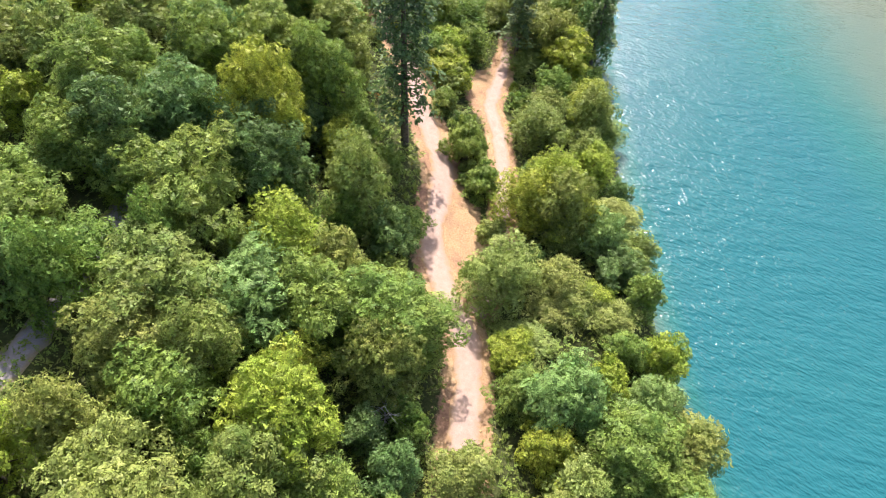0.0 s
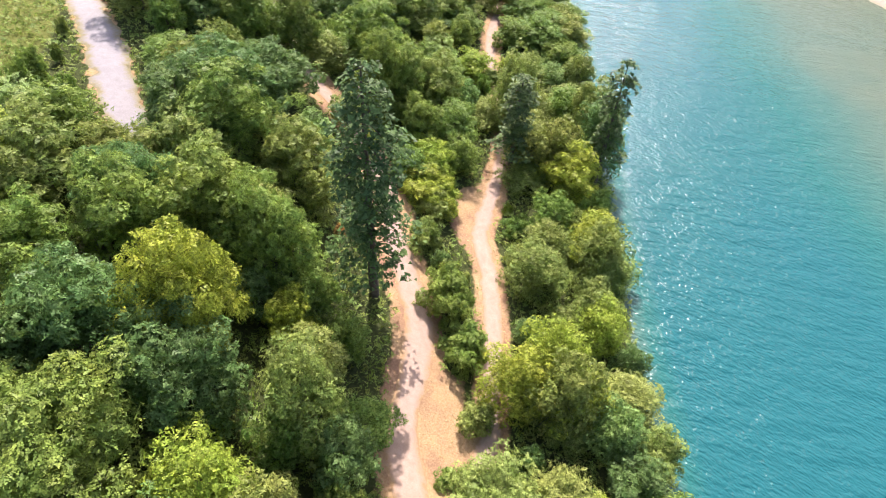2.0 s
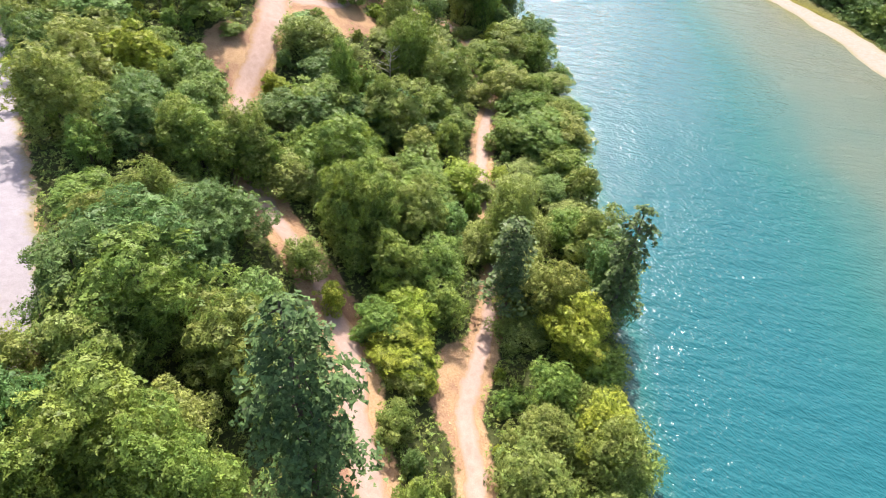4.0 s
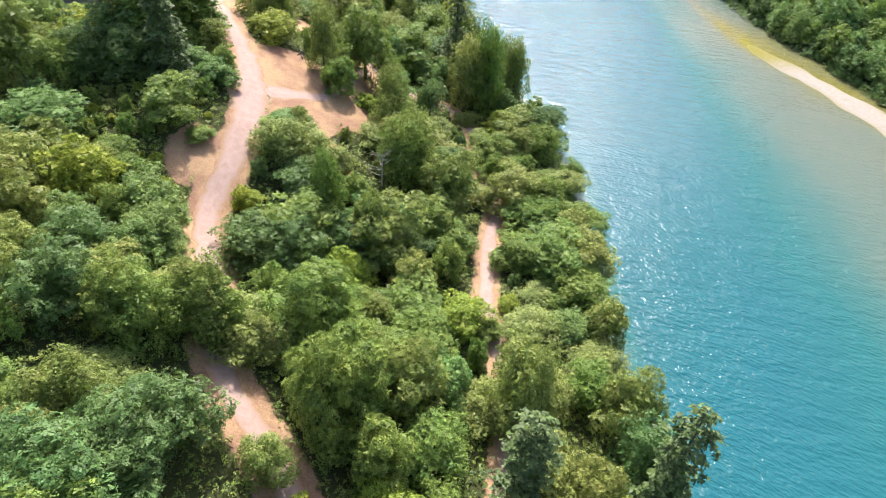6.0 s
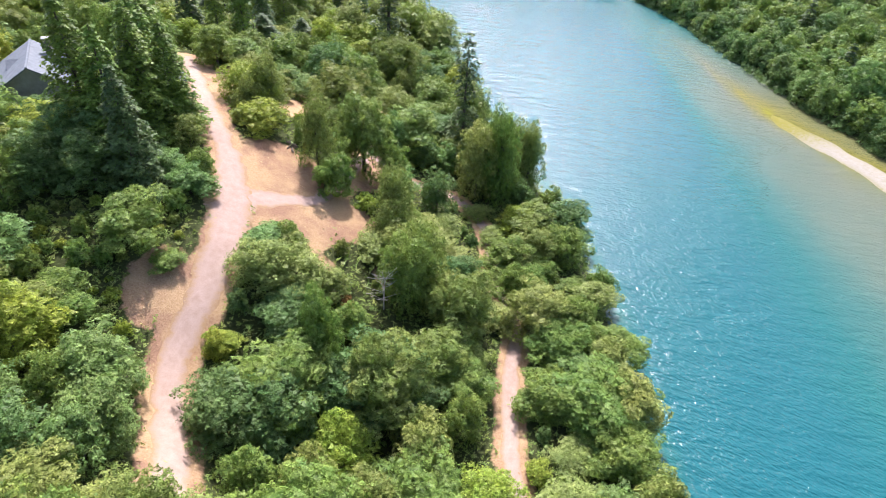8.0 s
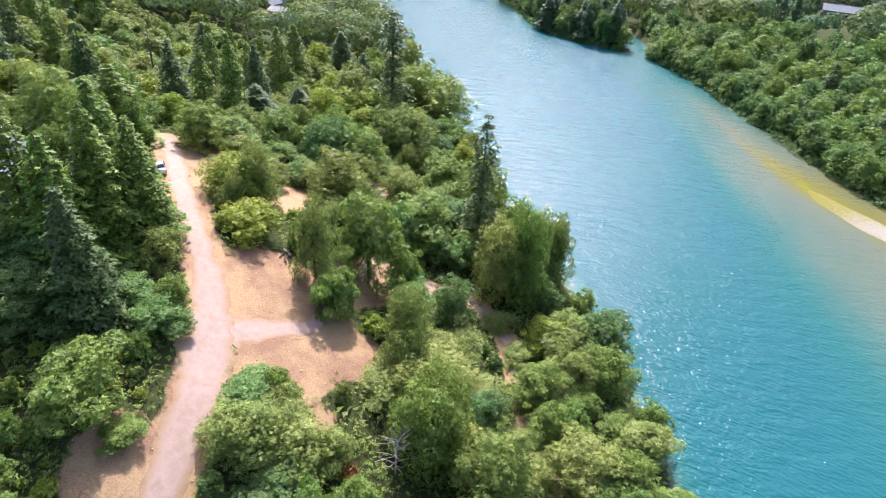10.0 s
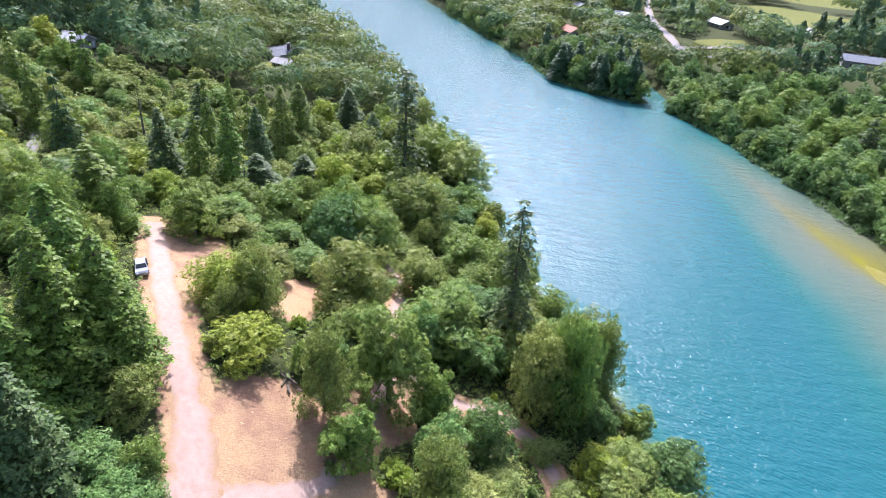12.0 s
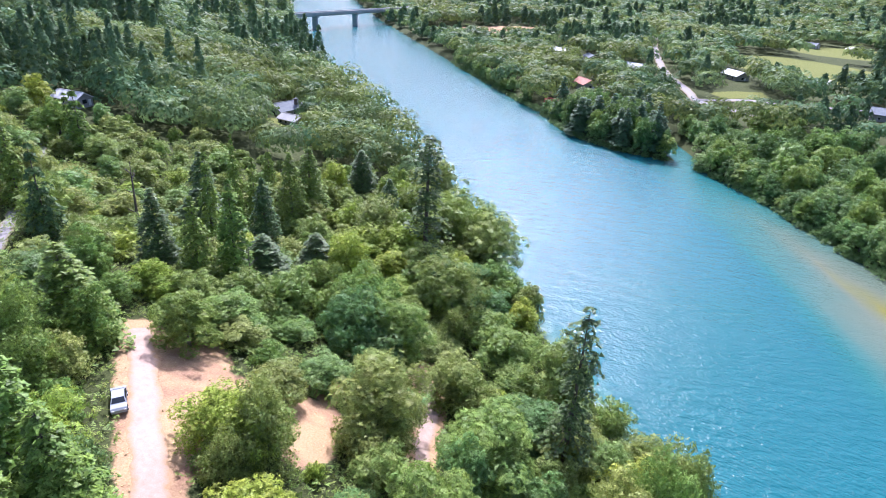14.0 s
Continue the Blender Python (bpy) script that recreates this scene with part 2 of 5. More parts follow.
# y and x of the two waterlines
SHORE = [(-300, 60), (20, 31), (60, 29), (120, 30), (180, 29), (215, 21), (260, 6), (300, -4), (330, -14), (420, -46), (510, -85), (690, -150), (900, -215), (1400, -360)]
FAR = [(-300, 160), (100, 136), (185, 124), (235, 117), (282, 105), (345, 96), (366, 93), (402, 80), (410, 62), (416, 53), (438, 38.4), (483, 29), (523, 15), (643, -22), (792, -68), (950, -116), (1400, -230)]
COVE = (82, 421, 7, 24)  # middle and half sizes of the side inlet


_rows = np.arange(-600, 4800)
_near = np.mean([np.interp(_rows + k, *zip(*SHORE)) for k in (-14, -7, 0, 7, 14)], axis=0).tolist()
_far = np.mean([np.interp(_rows + k, *zip(*FAR)) for k in (-8, -4, 0, 4, 8)], axis=0).tolist()


def along(table, y):
    v = min(max(y + 600.0, 0.0), 5398.0)
    i = int(v)
    return table[i] + (table[i + 1] - table[i]) * (v - i)


def near_shore(y):
    return along(_near, y)


def far_shore(y):
    return along(_far, y)


BAR = [(60, 128), (170, 121), (192, 117.5), (210, 113.5), (228, 108.5), (250, 100), (266, 94.5)]


def ground_z(x, y):
    d = near_shore(y) - x
    e = x - far_shore(y)
    hill = 100 * sstep(900, 2300, y) + 70 * sstep(160, 420, -x - 0.25 * max(0, y - 300)) * sstep(200, 600, y)
    if d > 0:
        w = 65 + 65 * sstep(200, 320, y)
        dip = 6 * math.exp(-(((y - 138) / 15) ** 2)) * sstep(20, 45, d) * (1 - sstep(75, 110, d))
        rise = 2.4 * math.exp(-(((y - 190) / 22) ** 2)) * sstep(28, 45, d) * (1 - sstep(85, 115, d))
        return -1.5 + 3.8 * sstep(-2, 5, d) + 0.3 * sstep(5, 18, d) + 20 * sstep(15, 15 + w, d) - dip + rise + hill * sstep(30, 200, d)
    if e > 0:
        inlet = max(0.0, 1 - ((x - COVE[0]) / COVE[2]) ** 2 - ((y - COVE[1]) / COVE[3]) ** 2)
        return -1.5 + 3.5 * sstep(-2, 4, e) + 8 * sstep(20, 160, e) - 4.5 * min(1, 3 * inlet) + hill * sstep(30, 300, e)
    return -1.5 - 1.5 * sstep(0, 10, min(-d, -e))


def smooth_line(pts, step=1.2):
    """A polyline through the points with rounded bends."""
    pts = [Vector((*p, 0)) for p in pts]
    out = []
    for i in range(len(pts) - 1):
        a, b, c, d = pts[max(0, i - 1)], pts[i], pts[i + 1], pts[min(len(pts) - 1, i + 2)]
        n = max(2, int((c - b).length / step))
        for k in range(n):
            t = k / n
            out.append(0.5 * (2 * b + (c - a) * t + (2 * a - 5 * b + 4 * c - d) * t * t + (3 * b - a - 3 * c + d) * t ** 3))
    return out + [pts[-1]]


MAIN = smooth_line([(3.2, 14), (3.6, 28.6), (4.1, 34.2), (3.4, 41), (1.1, 46.5), (-0.9, 53.3), (-0.7, 61), (-0.3, 68.5), (-2.3, 76.6), (-4.9, 83.8), (-6.5, 91.3), (-12, 102), (-21, 112.5), (-26, 123), (-29.8, 133), (-32.8, 139.6), (-33.3, 146), (-32.4, 153), (-32.6, 163.4), (-33.9, 170.5), (-37.5, 181), (-46.6, 197.2), (-54.2, 212), (-61.4, 225.7)])
LOW = smooth_line([(5.0, 44), (6.4, 47.5), (8.3, 56), (8.9, 65), (9.1, 73), (8.7, 81), (7.4, 88.5), (9.2, 97.6), (11.1, 108), (12, 122), (9.4, 138), (10.1, 153.8), (11.2, 163.5), (8.6, 178), (7.7, 186), (6.6, 193), (3.6, 198.6), (-1, 202.6), (-10, 203), (-17.5, 206), (-19.5, 218), (-18.6, 233), (-22.6, 245)])
SIDE = smooth_line([(-34.2, 168.5), (-31.4, 172.3), (-27.2, 175), (-22.6, 178.7), (-19.8, 188), (-17.8, 202)])
ROAD = smooth_line([(-150, 350), (-128, 309.4), (-112, 280), (-103.5, 262), (-93, 238), (-84, 212), (-78, 180), (-73, 150), (-68.5, 135.5), (-58, 118.4), (-48, 103), (-42.2, 92.5), (-37.8, 84.3), (-34.6, 66), (-34, 50), (-34.3, 35), (-37, 20), (-43, 0)])
TRACKS = ((MAIN, 1.6, 1.5), (LOW, 1.2, 1.1), (SIDE, 1.6, 1.4), (ROAD, 2.3, 0.4))
_all = np.array([(p.x, p.y, w, s) for line, w, s in TRACKS for p in line if line is not ROAD or 80 < p.y < 150])
# dry openings: x, y, half width, half length
CLEAR = np.array([(-30, 182, 8, 9), (-24.5, 171, 6.5, 6.5), (-46, 208, 7, 12), (-53, 219, 6.5, 8), (-34, 213, 4, 9), (-34, 228, 3.5, 7), (-21, 238, 5, 9), (3, 52, 4, 12), (6, 92, 3.2, 7), (-38, 152, 4, 6), (-9, 168, 3, 4), (-18, 200, 4, 6), (-19, 161, 2.5, 5), (-17, 176, 5, 5), (-17.5, 192, 4.5, 5.5), (10, 835, 75, 30)])


def bare(x, y):
    """How bare and dry the soil is, 0 to 1."""
    if not 0 < y < 265:
        return min(1.0, max(0.0, 1.5 - ((x - CLEAR[-1][0]) / CLEAR[-1][2]) ** 2 - ((y - CLEAR[-1][1]) / CLEAR[-1][3]) ** 2))
    near = np.abs(_all[:, 1] - y) < 12
    v = 0.0
    if near.any():
        q = _all[near]
        d = np.hypot(q[:, 0] - x, q[:, 1] - y) - q[:, 2]
        v = float(np.max(np.clip(1.0 - d / (2 * q[:, 3]), 0, 1)))
    c = ((CLEAR[:, 0] - x) / CLEAR[:, 2]) ** 2 + ((CLEAR[:, 1] - y) / CLEAR[:, 3]) ** 2
    return max(v, float(np.max(np.clip(1.5 - c, 0, 1))))


# grass fields: x, y, half width, half length
FIELDS = np.array([(250, 640, 55, 75), (372, 770, 70, 50), (-78, 122, 9, 16), (-66, 100, 10, 18), (40, 800, 45, 14), (-112, 292, 8, 12), (-86, 408, 12, 7), (150, 520, 18, 9)])


def meadow(x, y):
    c = ((FIELDS[:, 0] - x) / FIELDS[:, 2]) ** 2 + ((FIELDS[:, 1] - y) / FIELDS[:, 3]) ** 2
    return float(np.max(np.clip(1.5 - c, 0, 1)))


def spaced(a, b, fine, lo, hi, grow):
    """Grid lines: even between a and b, wider and wider out to lo and hi."""
    mid = list(np.arange(a, b + 0.01, fine))
    up, s = [mid[-1]], fine
    while up[-1] < hi:
        s *= grow
        up.append(up[-1] + s)
    down, s = [mid[0]], fine
    while down[-1] > lo:
        s *= grow
        down.append(down[-1] - s)
    return down[:0:-1] + mid + up[1:]


def sheet(name, xs, ys, height, attributes, material):
    me = bpy.data.meshes.new(name)
    n = len(xs)
    vs = [(x, y, height(x, y)) for y in ys for x in xs]
    fs = [(j * n + i, j * n + i + 1, j * n + n + i + 1, j * n + n + i) for j in range(len(ys) - 1) for i in range(n - 1)]
    me.from_pydata(vs, [], fs)
    me.polygons.foreach_set("use_smooth", [True] * len(fs))
    for key, fn in attributes.items():
        at = me.attributes.new(key, "FLOAT", "POINT")
        at.data.foreach_set("value", [fn(x, y) for x, y, _ in vs])
    me.materials.append(material)
    return new(name, me)


def rough_ground(x, y):
    return ground_z(x, y) + (0.35 * noise.noise((x * 0.12, y * 0.12, 0)) + 0.12 * noise.noise((x * 0.6, y * 0.6, 3)) if ground_z(x, y) > 0.6 else 0)


tagged(sheet("ground", spaced(-66, 36, 1.5, -3500, 3500, 1.06), spaced(10, 262, 1.5, -500, 4600, 1.032), rough_ground, {"dry": bare, "meadow": meadow}, ground_mat), kind="structure", label="wooded river bank with leaf litter and dry grass")


DROP = [(60, 82), (100, 74), (300, 71), (356, 66), (420, 60)]  # where the shallows fall off
SHALLOWS = BAR + [(296, 89), (330, 87), (360, 82), (400, 72)]


def shoal(x, y):
    """How shallow the water is: the bar, its drowned tail and the channel behind it."""
    line = poly(SHALLOWS, y)
    out = line - x
    u = (out - 5) / max(6.0, line - poly(DROP, y) - 5)
    v = 0.90 - 0.02 * min(8, -out) if out < 0 else (0.97 - 0.06 * out if out < 5 else (0.68 - 0.22 * u) * sstep(1.5, 0.65, u))
    v = max(0.0, v) * (sstep(400, 250, y) * 0.75 + 0.25)
    e = far_shore(y) - x
    if y > 300:
        v = max(v, 0.45 * (1 - max(e, 0) / 5)) if e > -2 else 0.25
    d = x - near_shore(y)
    return max(v, 0.42 * (1 - d / 4) if d < 4 else 0.0)


water = sheet("water", spaced(-20, 130, 3.0, -3500, 3500, 1.12), spaced(20, 300, 4.0, -500, 4600, 1.08), lambda x, y: 0.0, {"shoal": shoal}, water_mat)
tagged(water, kind="structure", label="teal river water with wind ripples and sun glitter")


def lying(x, y):
    """Height of the ground sheet itself, whose cells are 1.5 m wide near the tracks."""
    if not (-66 < x < 36 and 10 < y < 262):
        return rough_ground(x, y) + 0.1
    u, v = (x + 66) / 1.5, (y - 10) / 1.5
    i, j = math.floor(u), math.floor(v)
    u, v = u - i, v - j
    at = lambda a, b: rough_ground(-66 + 1.5 * a, 10 + 1.5 * b)
    return (at(i, j) * (1 - u) + at(i + 1, j) * u) * (1 - v) + (at(i, j + 1) * (1 - u) + at(i + 1, j + 1) * u) * v


def ribbon(name, line, half, material, label, lift=0.05, swell=None):
    me = bpy.data.meshes.new(name)
    vs, fs, cols = [], [], 11
    for i, p in enumerate(line):
        a, b = line[max(0, i - 1)], line[min(len(line) - 1, i + 1)]
        t = (b - a).normalized()
        side = Vector((t.y, -t.x, 0))
        for k in range(cols):
            u = k / (cols - 1) * 2 - 1
            w = (half if swell is None else half * swell(p.y)) * (1 + 0.40 * noise.noise((p.x * 0.45 + (5 if u > 0 else -5), p.y * 0.45, 7)) + 0.22 * noise.noise((p.x * 1.7, p.y * 1.7, 9 if u > 0 else -9)))
            q = p + side * (u * w)
            rut = -0.03 * math.exp(-(((abs(u) - 0.55) / 0.2) ** 2))
            edge = -0.10 if abs(u) == 1 else 0
            vs.append((q.x, q.y, lying(q.x, q.y) + lift + rut + edge))
    for i in range(len(line) - 1):
        for k in range(cols - 1):
            a = i * cols + k
            fs.append((a, a + 1, a + cols + 1, a + cols))
    me.from_pydata(vs, [], fs)
    me.polygons.foreach_set("use_smooth", [True] * len(fs))
    at = me.attributes.new("rim", "FLOAT", "POINT")
    at.data.foreach_set("value", [abs(k / (cols - 1) * 2 - 1) for _ in line for k in range(cols)])
    me.materials.append(material)
    return tagged(new(name, me), kind="structure", label=label)


ribbon("dirt_track", MAIN, 1.95, gravel, "pale dusty gravel track with wheel ruts", 0.07, lambda y: 1 + 0.75 * math.exp(-(((y - 168) / 9) ** 2)) - 0.2 * sstep(85, 100, y) * sstep(130, 110, y))
ribbon("river_path", LOW, 1.4, gravel, "pale dusty path along the river bank", 0.06)
ribbon("side_path", SIDE, 2.1, gravel, "pale dusty branch of the track", 0.05, lambda y: 1.7 - 1.0 * sstep(168, 177, y))
ribbon("gravel_road", ROAD, 2.7, chalk, "white gravel road through the wood", 0.10, lambda y: 0.5 + 0.5 * sstep(74, 86, y) * sstep(160, 140, y))

# the sand spit off the far bank
spit, rims = [], []
for i in range(121):
    y = 60 + (266 - 60) * i / 120
    w = 7.6 * (1 - 0.35 * sstep(180, 250, y)) * math.sqrt(max(0.0, (266 - y) / 16)) if y > 250 else 7.6 * (1 - 0.35 * sstep(180, 250, y))
    for k in range(9):
        u = k / 4 - 1
        spit.append((poly(BAR, y) + u * w * (1 + 0.45 * noise.noise((y * 0.13, u * 0.8, 2))) + 1.2 * noise.noise((y * 0.06, 0, 9)), y, 0.30 - 0.46 * u * u + 0.14 * noise.noise((y * 0.2, u * 2, 5))))
        rims.append(max(abs(u) * 0.85, 0.95 * sstep(226, 262, y)))
spit_mesh = bpy.data.meshes.new("sand_bar")
spit_mesh.from_pydata(spit, [], [(i * 9 + k, i * 9 + k + 1, i * 9 + k + 10, i * 9 + k + 9) for i in range(120) for k in range(8)])
spit_mesh.polygons.foreach_set("use_smooth", [True] * 960)
spit_mesh.attributes.new("rim", "FLOAT", "POINT").data.foreach_set("value", rims)
spit_mesh.materials.append(sand)
tagged(new("sand_bar", spit_mesh), kind="structure", label="pale sand bar with yellow-green algae in shallow water")


# ---- trees ----
rng = np.random.default_rng(11)


def mesh_of(name, verts, faces, material, smooth=False):
    me = bpy.data.meshes.new(name)
    me.from_pydata(verts, [], faces)
    if smooth:
        me.polygons.foreach_set("use_smooth", [True] * len(faces))
    me.materials.append(material)
    return me


def cards(centres, normals, sizes, long=1.35):
    """Leaf sprays: small pointed blades set at the centres, facing the normals."""
    n = len(centres)
    nrm = normals / (np.linalg.norm(normals, axis=1, keepdims=True) + 1e-9)
    ref = rng.normal(size=(n, 3))
    t = np.cross(nrm, ref)
    t /= np.linalg.norm(t, axis=1, keepdims=True) + 1e-9
    b = np.cross(nrm, t)
    s = sizes[:, None] * 0.5
    j = lambda: 1 + rng.uniform(-0.3, 0.3, (n, 1))
    p = np.stack([centres + t * s * long * j() - nrm * s * 0.2, centres - t * s * 0.6 * j() + b * s * j() + nrm * s * 0.15, centres - t * s * 0.6 * j() - b * s * j() + nrm * s * 0.15], 1).reshape(-1, 3)
    tri = np.arange(3 * n).reshape(n, 3)
    return p, tri


def on_sphere(n):
    v = rng.normal(size=(n, 3))
    return v / np.linalg.norm(v, axis=1, keepdims=True)


def tube(points, radii, sides=6):
    vs, fs = [], []
    for i, (p, r) in enumerate(zip(points, radii)):
        p = Vector(p)
        t = (Vector(points[min(i + 1, len(points) - 1)]) - Vector(points[max(i - 1, 0)])).normalized()
        u = t.orthogonal().normalized()
        w = t.cross(u)
        for k in range(sides):
            a = 2 * math.pi * k / sides
            vs.append(tuple(p + (u * math.cos(a) + w * math.sin(a)) * r))
    for i in range(len(points) - 1):
        for k in range(sides):
            a, b = i * sides + k, i * sides + (k + 1) % sides
            fs.append((a, b, b + sides, a + sides))
    return vs, fs


def joined(pieces):
    vs, fs = [], []
    for v, f in pieces:
        o = len(vs)
        vs += [tuple(q) for q in v]
        fs += [tuple(k + o for k in q) for q in f]
    return vs, fs


def limb_set(height, lobes, girth):
    """Trunk with a fork of limbs that reach into the boughs."""
    pieces = []
    lean = rng.uniform(-0.05, 0.05, 2) * height
    trunk = [(lean[0] * t * t, lean[1] * t * t, height * t - 0.4 * (t == 0)) for t in np.linspace(0, 0.72, 6)]
    pieces.append(tube(trunk, [girth * (1.35 - 1.1 * t) for t in np.linspace(0, 1, 6)], 6))
    for c in lobes:
        k = int(rng.integers(2, 5))
        a, c = np.array(trunk[k]), np.array(c)
        m = (a + c) / 2 + (0, 0, -0.05 * height) + rng.uniform(-0.3, 0.3, 3)
        pieces.append(tube([a, m, c], [girth * 0.5, girth * 0.33, girth * 0.1], 4))
    return joined(pieces)


def broad_crown(height, radius, base, count, leaves, size, squash=0.72, droop=0.0, reach=0.18, stir=0.42):
    """A crown of many boughs on an uneven dome: each bough a flattened clump, leafy on its outer and upper side."""
    ph = rng.uniform(0, 6.28, 4)
    k = np.arange(count)
    t = np.clip(((k + rng.uniform(0, 1, count)) / count) ** 0.8, 0.02, 1.0)
    a = k * 2.39996 + rng.uniform(-0.6, 0.6, count)
    wide = np.where(t > 0.42, np.sqrt(np.clip(1 - ((t - 0.42) / 0.62) ** 2, 0.03, 1)), 0.70 + 0.30 * np.sin(t / 0.42 * 1.5708))
    lump = 1 + 0.20 * np.sin(2 * a + ph[0] + 2 * t) + 0.15 * np.sin(3 * a + ph[1] - 3 * t) + 0.08 * np.sin(5 * a + ph[2])
    q = radius * 0.85 * wide * lump * (rng.uniform(0.50, 0.98, count) + (rng.random(count) < 0.12) * reach)
    s = radius * rng.uniform(0.15, 0.33, count) * (1.12 - 0.35 * t)
    z = height * (base + (1 - base) * t * (0.93 + 0.06 * np.sin(2 * a + ph[3])) * rng.uniform(0.92, 1.05, count)) - 0.5 * s
    c = np.stack([np.cos(a) * q, np.sin(a) * q, z], 1)
    out = c - (0, 0, height * (0.32 + base / 2))
    out /= np.linalg.norm(out, axis=1, keepdims=True) + 1e-6
    axis = out * 0.7 + (0, 0, 0.7)
    axis /= np.linalg.norm(axis, axis=1, keepdims=True) + 1e-6
    which = rng.choice(count, leaves, p=s ** 2 / np.sum(s ** 2))
    v = on_sphere(leaves)
    lean = np.sum(v * axis[which], 1)
    v = v - axis[which] * np.minimum(0, 1.7 * (lean + 0.15))[:, None]
    v /= np.linalg.norm(v, axis=1, keepdims=True) + 1e-6
    shell = 1.12 - 0.55 * rng.random(leaves) ** 2 + (rng.random(leaves) < 0.08) * rng.uniform(0, 0.5, leaves)
    pos = c[which] + v * (s[which] * shell)[:, None] * (1, 1, squash)
    pos[:, 2] -= droop * rng.random(leaves) ** 1.5 * s[which]
    nrm = v * 0.85 + (0, 0, 0.40) + rng.normal(size=(leaves, 3)) * stir
    sz = rng.uniform(0.6, 1.3, leaves) * size
    inner = leaves // 9  # shaded leaves within the crown
    w = on_sphere(inner) * rng.uniform(0.25, 0.62, (inner, 1)) * (radius, radius, height * (1 - base) * 0.5) + (0, 0, height * (0.46 + base / 2))
    pos = np.concatenate([pos, w])
    nrm = np.concatenate([nrm, rng.normal(size=(inner, 3)) + (0, 0, 0.5)])
    sz = np.concatenate([sz, np.full(inner, 2.1 * size)])
    keep = pos[:, 2] > 0.2
    return pos[keep], nrm[keep], sz[keep], c[np.argsort(-s)]


def fir_crown(height, radius, levels, bare_to, size, ragged):
    """Whorls of drooping boughs; a ragged fir has long flat boughs with gaps between them up to a blunt top."""
    cs, ns, ss, limbs = [], [], [], []
    for k in range(levels):
        t = bare_to + (1 - bare_to) * (k + rng.uniform(0, 0.7)) / levels
        z = t * height
        fall = max(0.0, 1 - t) / (1 - bare_to)
        span = rng.uniform(0.78, 1.15) * (1.2 * radius * fall ** 0.85 + 0.35 if ragged < 0.7 else 0.95 * radius * min(1.0, 0.16 + 1.5 * fall) * (0.75 + 0.35 * math.sin(9 * t)) + 0.3)
        for a in np.linspace(0, 2 * math.pi, int(6 + rng.integers(0, 3)), endpoint=False) + rng.uniform(0, 6):
            if rng.random() < ragged * 0.38:
                continue
            reach = span * rng.uniform(1 - 0.55 * ragged, 1.15)
            m = max(6, int(reach * 5.6 / size))
            u = np.sqrt(rng.uniform(0.03, 1, m))
            side = rng.normal(size=m) * 0.24 * reach * (1.1 - u * 0.6)
            x = np.cos(a) * u * reach - np.sin(a) * side
            y = np.sin(a) * u * reach + np.cos(a) * side
            zz = z + 0.20 * reach * u - 0.52 * reach * u ** 2 - 0.5 * np.abs(side) + rng.normal(size=m) * 0.12
            cs.append(np.stack([x, y, zz], 1))
            ns.append(np.stack([np.cos(a) * 0.55 + rng.normal(size=m) * 0.4, np.sin(a) * 0.55 + rng.normal(size=m) * 0.4, np.ones(m)], 1))
            ss.append(rng.uniform(0.6, 1.3, m) * size)
            if k % 3 == 0:
                limbs.append(((0, 0, z), (math.cos(a) * reach * 0.8, math.sin(a) * reach * 0.8, z - 0.14 * reach)))
    return np.concatenate(cs), np.concatenate(ns), np.concatenate(ss), limbs


def make_stock(kind, seed, detail):
    """Crown and trunk meshes of one shape of tree, at its own size."""
    global rng
    rng = np.random.default_rng(seed)
    stir = 0.45 if detail > 0.9 else 0.22 + 0.3 * detail
    if kind == "maple":
        h, r = 12.0, 5.0
        c, n, s, lobes = broad_crown(h, r, 0.12, 54, int(4600 * detail), 0.60 / detail ** 0.42, stir=stir)
        wood = limb_set(h, lobes[:9], 0.26)
    elif kind == "alder":
        h, r = 12.0, 4.4
        c, n, s, lobes = broad_crown(h, r, 0.08, 84, int(4600 * detail), 0.50 / detail ** 0.42, 1.0, 0.9, 0.3, stir)
        wood = limb_set(h, lobes[:9], 0.20)
    elif kind == "shrub":
        h, r = 4.5, 2.8
        c, n, s, lobes = broad_crown(h, r, 0.0, 30, int(2200 * detail), 0.44 / detail ** 0.42, stir=stir)
        wood = limb_set(h, lobes[:5], 0.10)
    else:
        h, r = 22.0, 4.2
        ragged = seed % 2 == 0
        c, n, s, limbs = fir_crown(h, r, int((20 if ragged else 26) * detail ** 0.45), 0.28 if ragged else 0.08, 0.46 / detail ** 0.45, 0.85 if ragged else 0.3)
        wood = joined([tube([(0, 0, -0.4), (0, 0, h * 0.4), (0, 0, h * 0.98)], [0.38, 0.26, 0.03], 6)] + [tube([a, b], [0.06, 0.02], 3) for a, b in limbs])
    vs, fs = cards(c, n, s, 1.9 if kind == "fir" else 1.35)
    crown = mesh_of("crown", vs.tolist(), fs.tolist(), LEAF["green"])
    trunk = mesh_of("trunk", *wood, bark, True)
    return h, r, crown, trunk


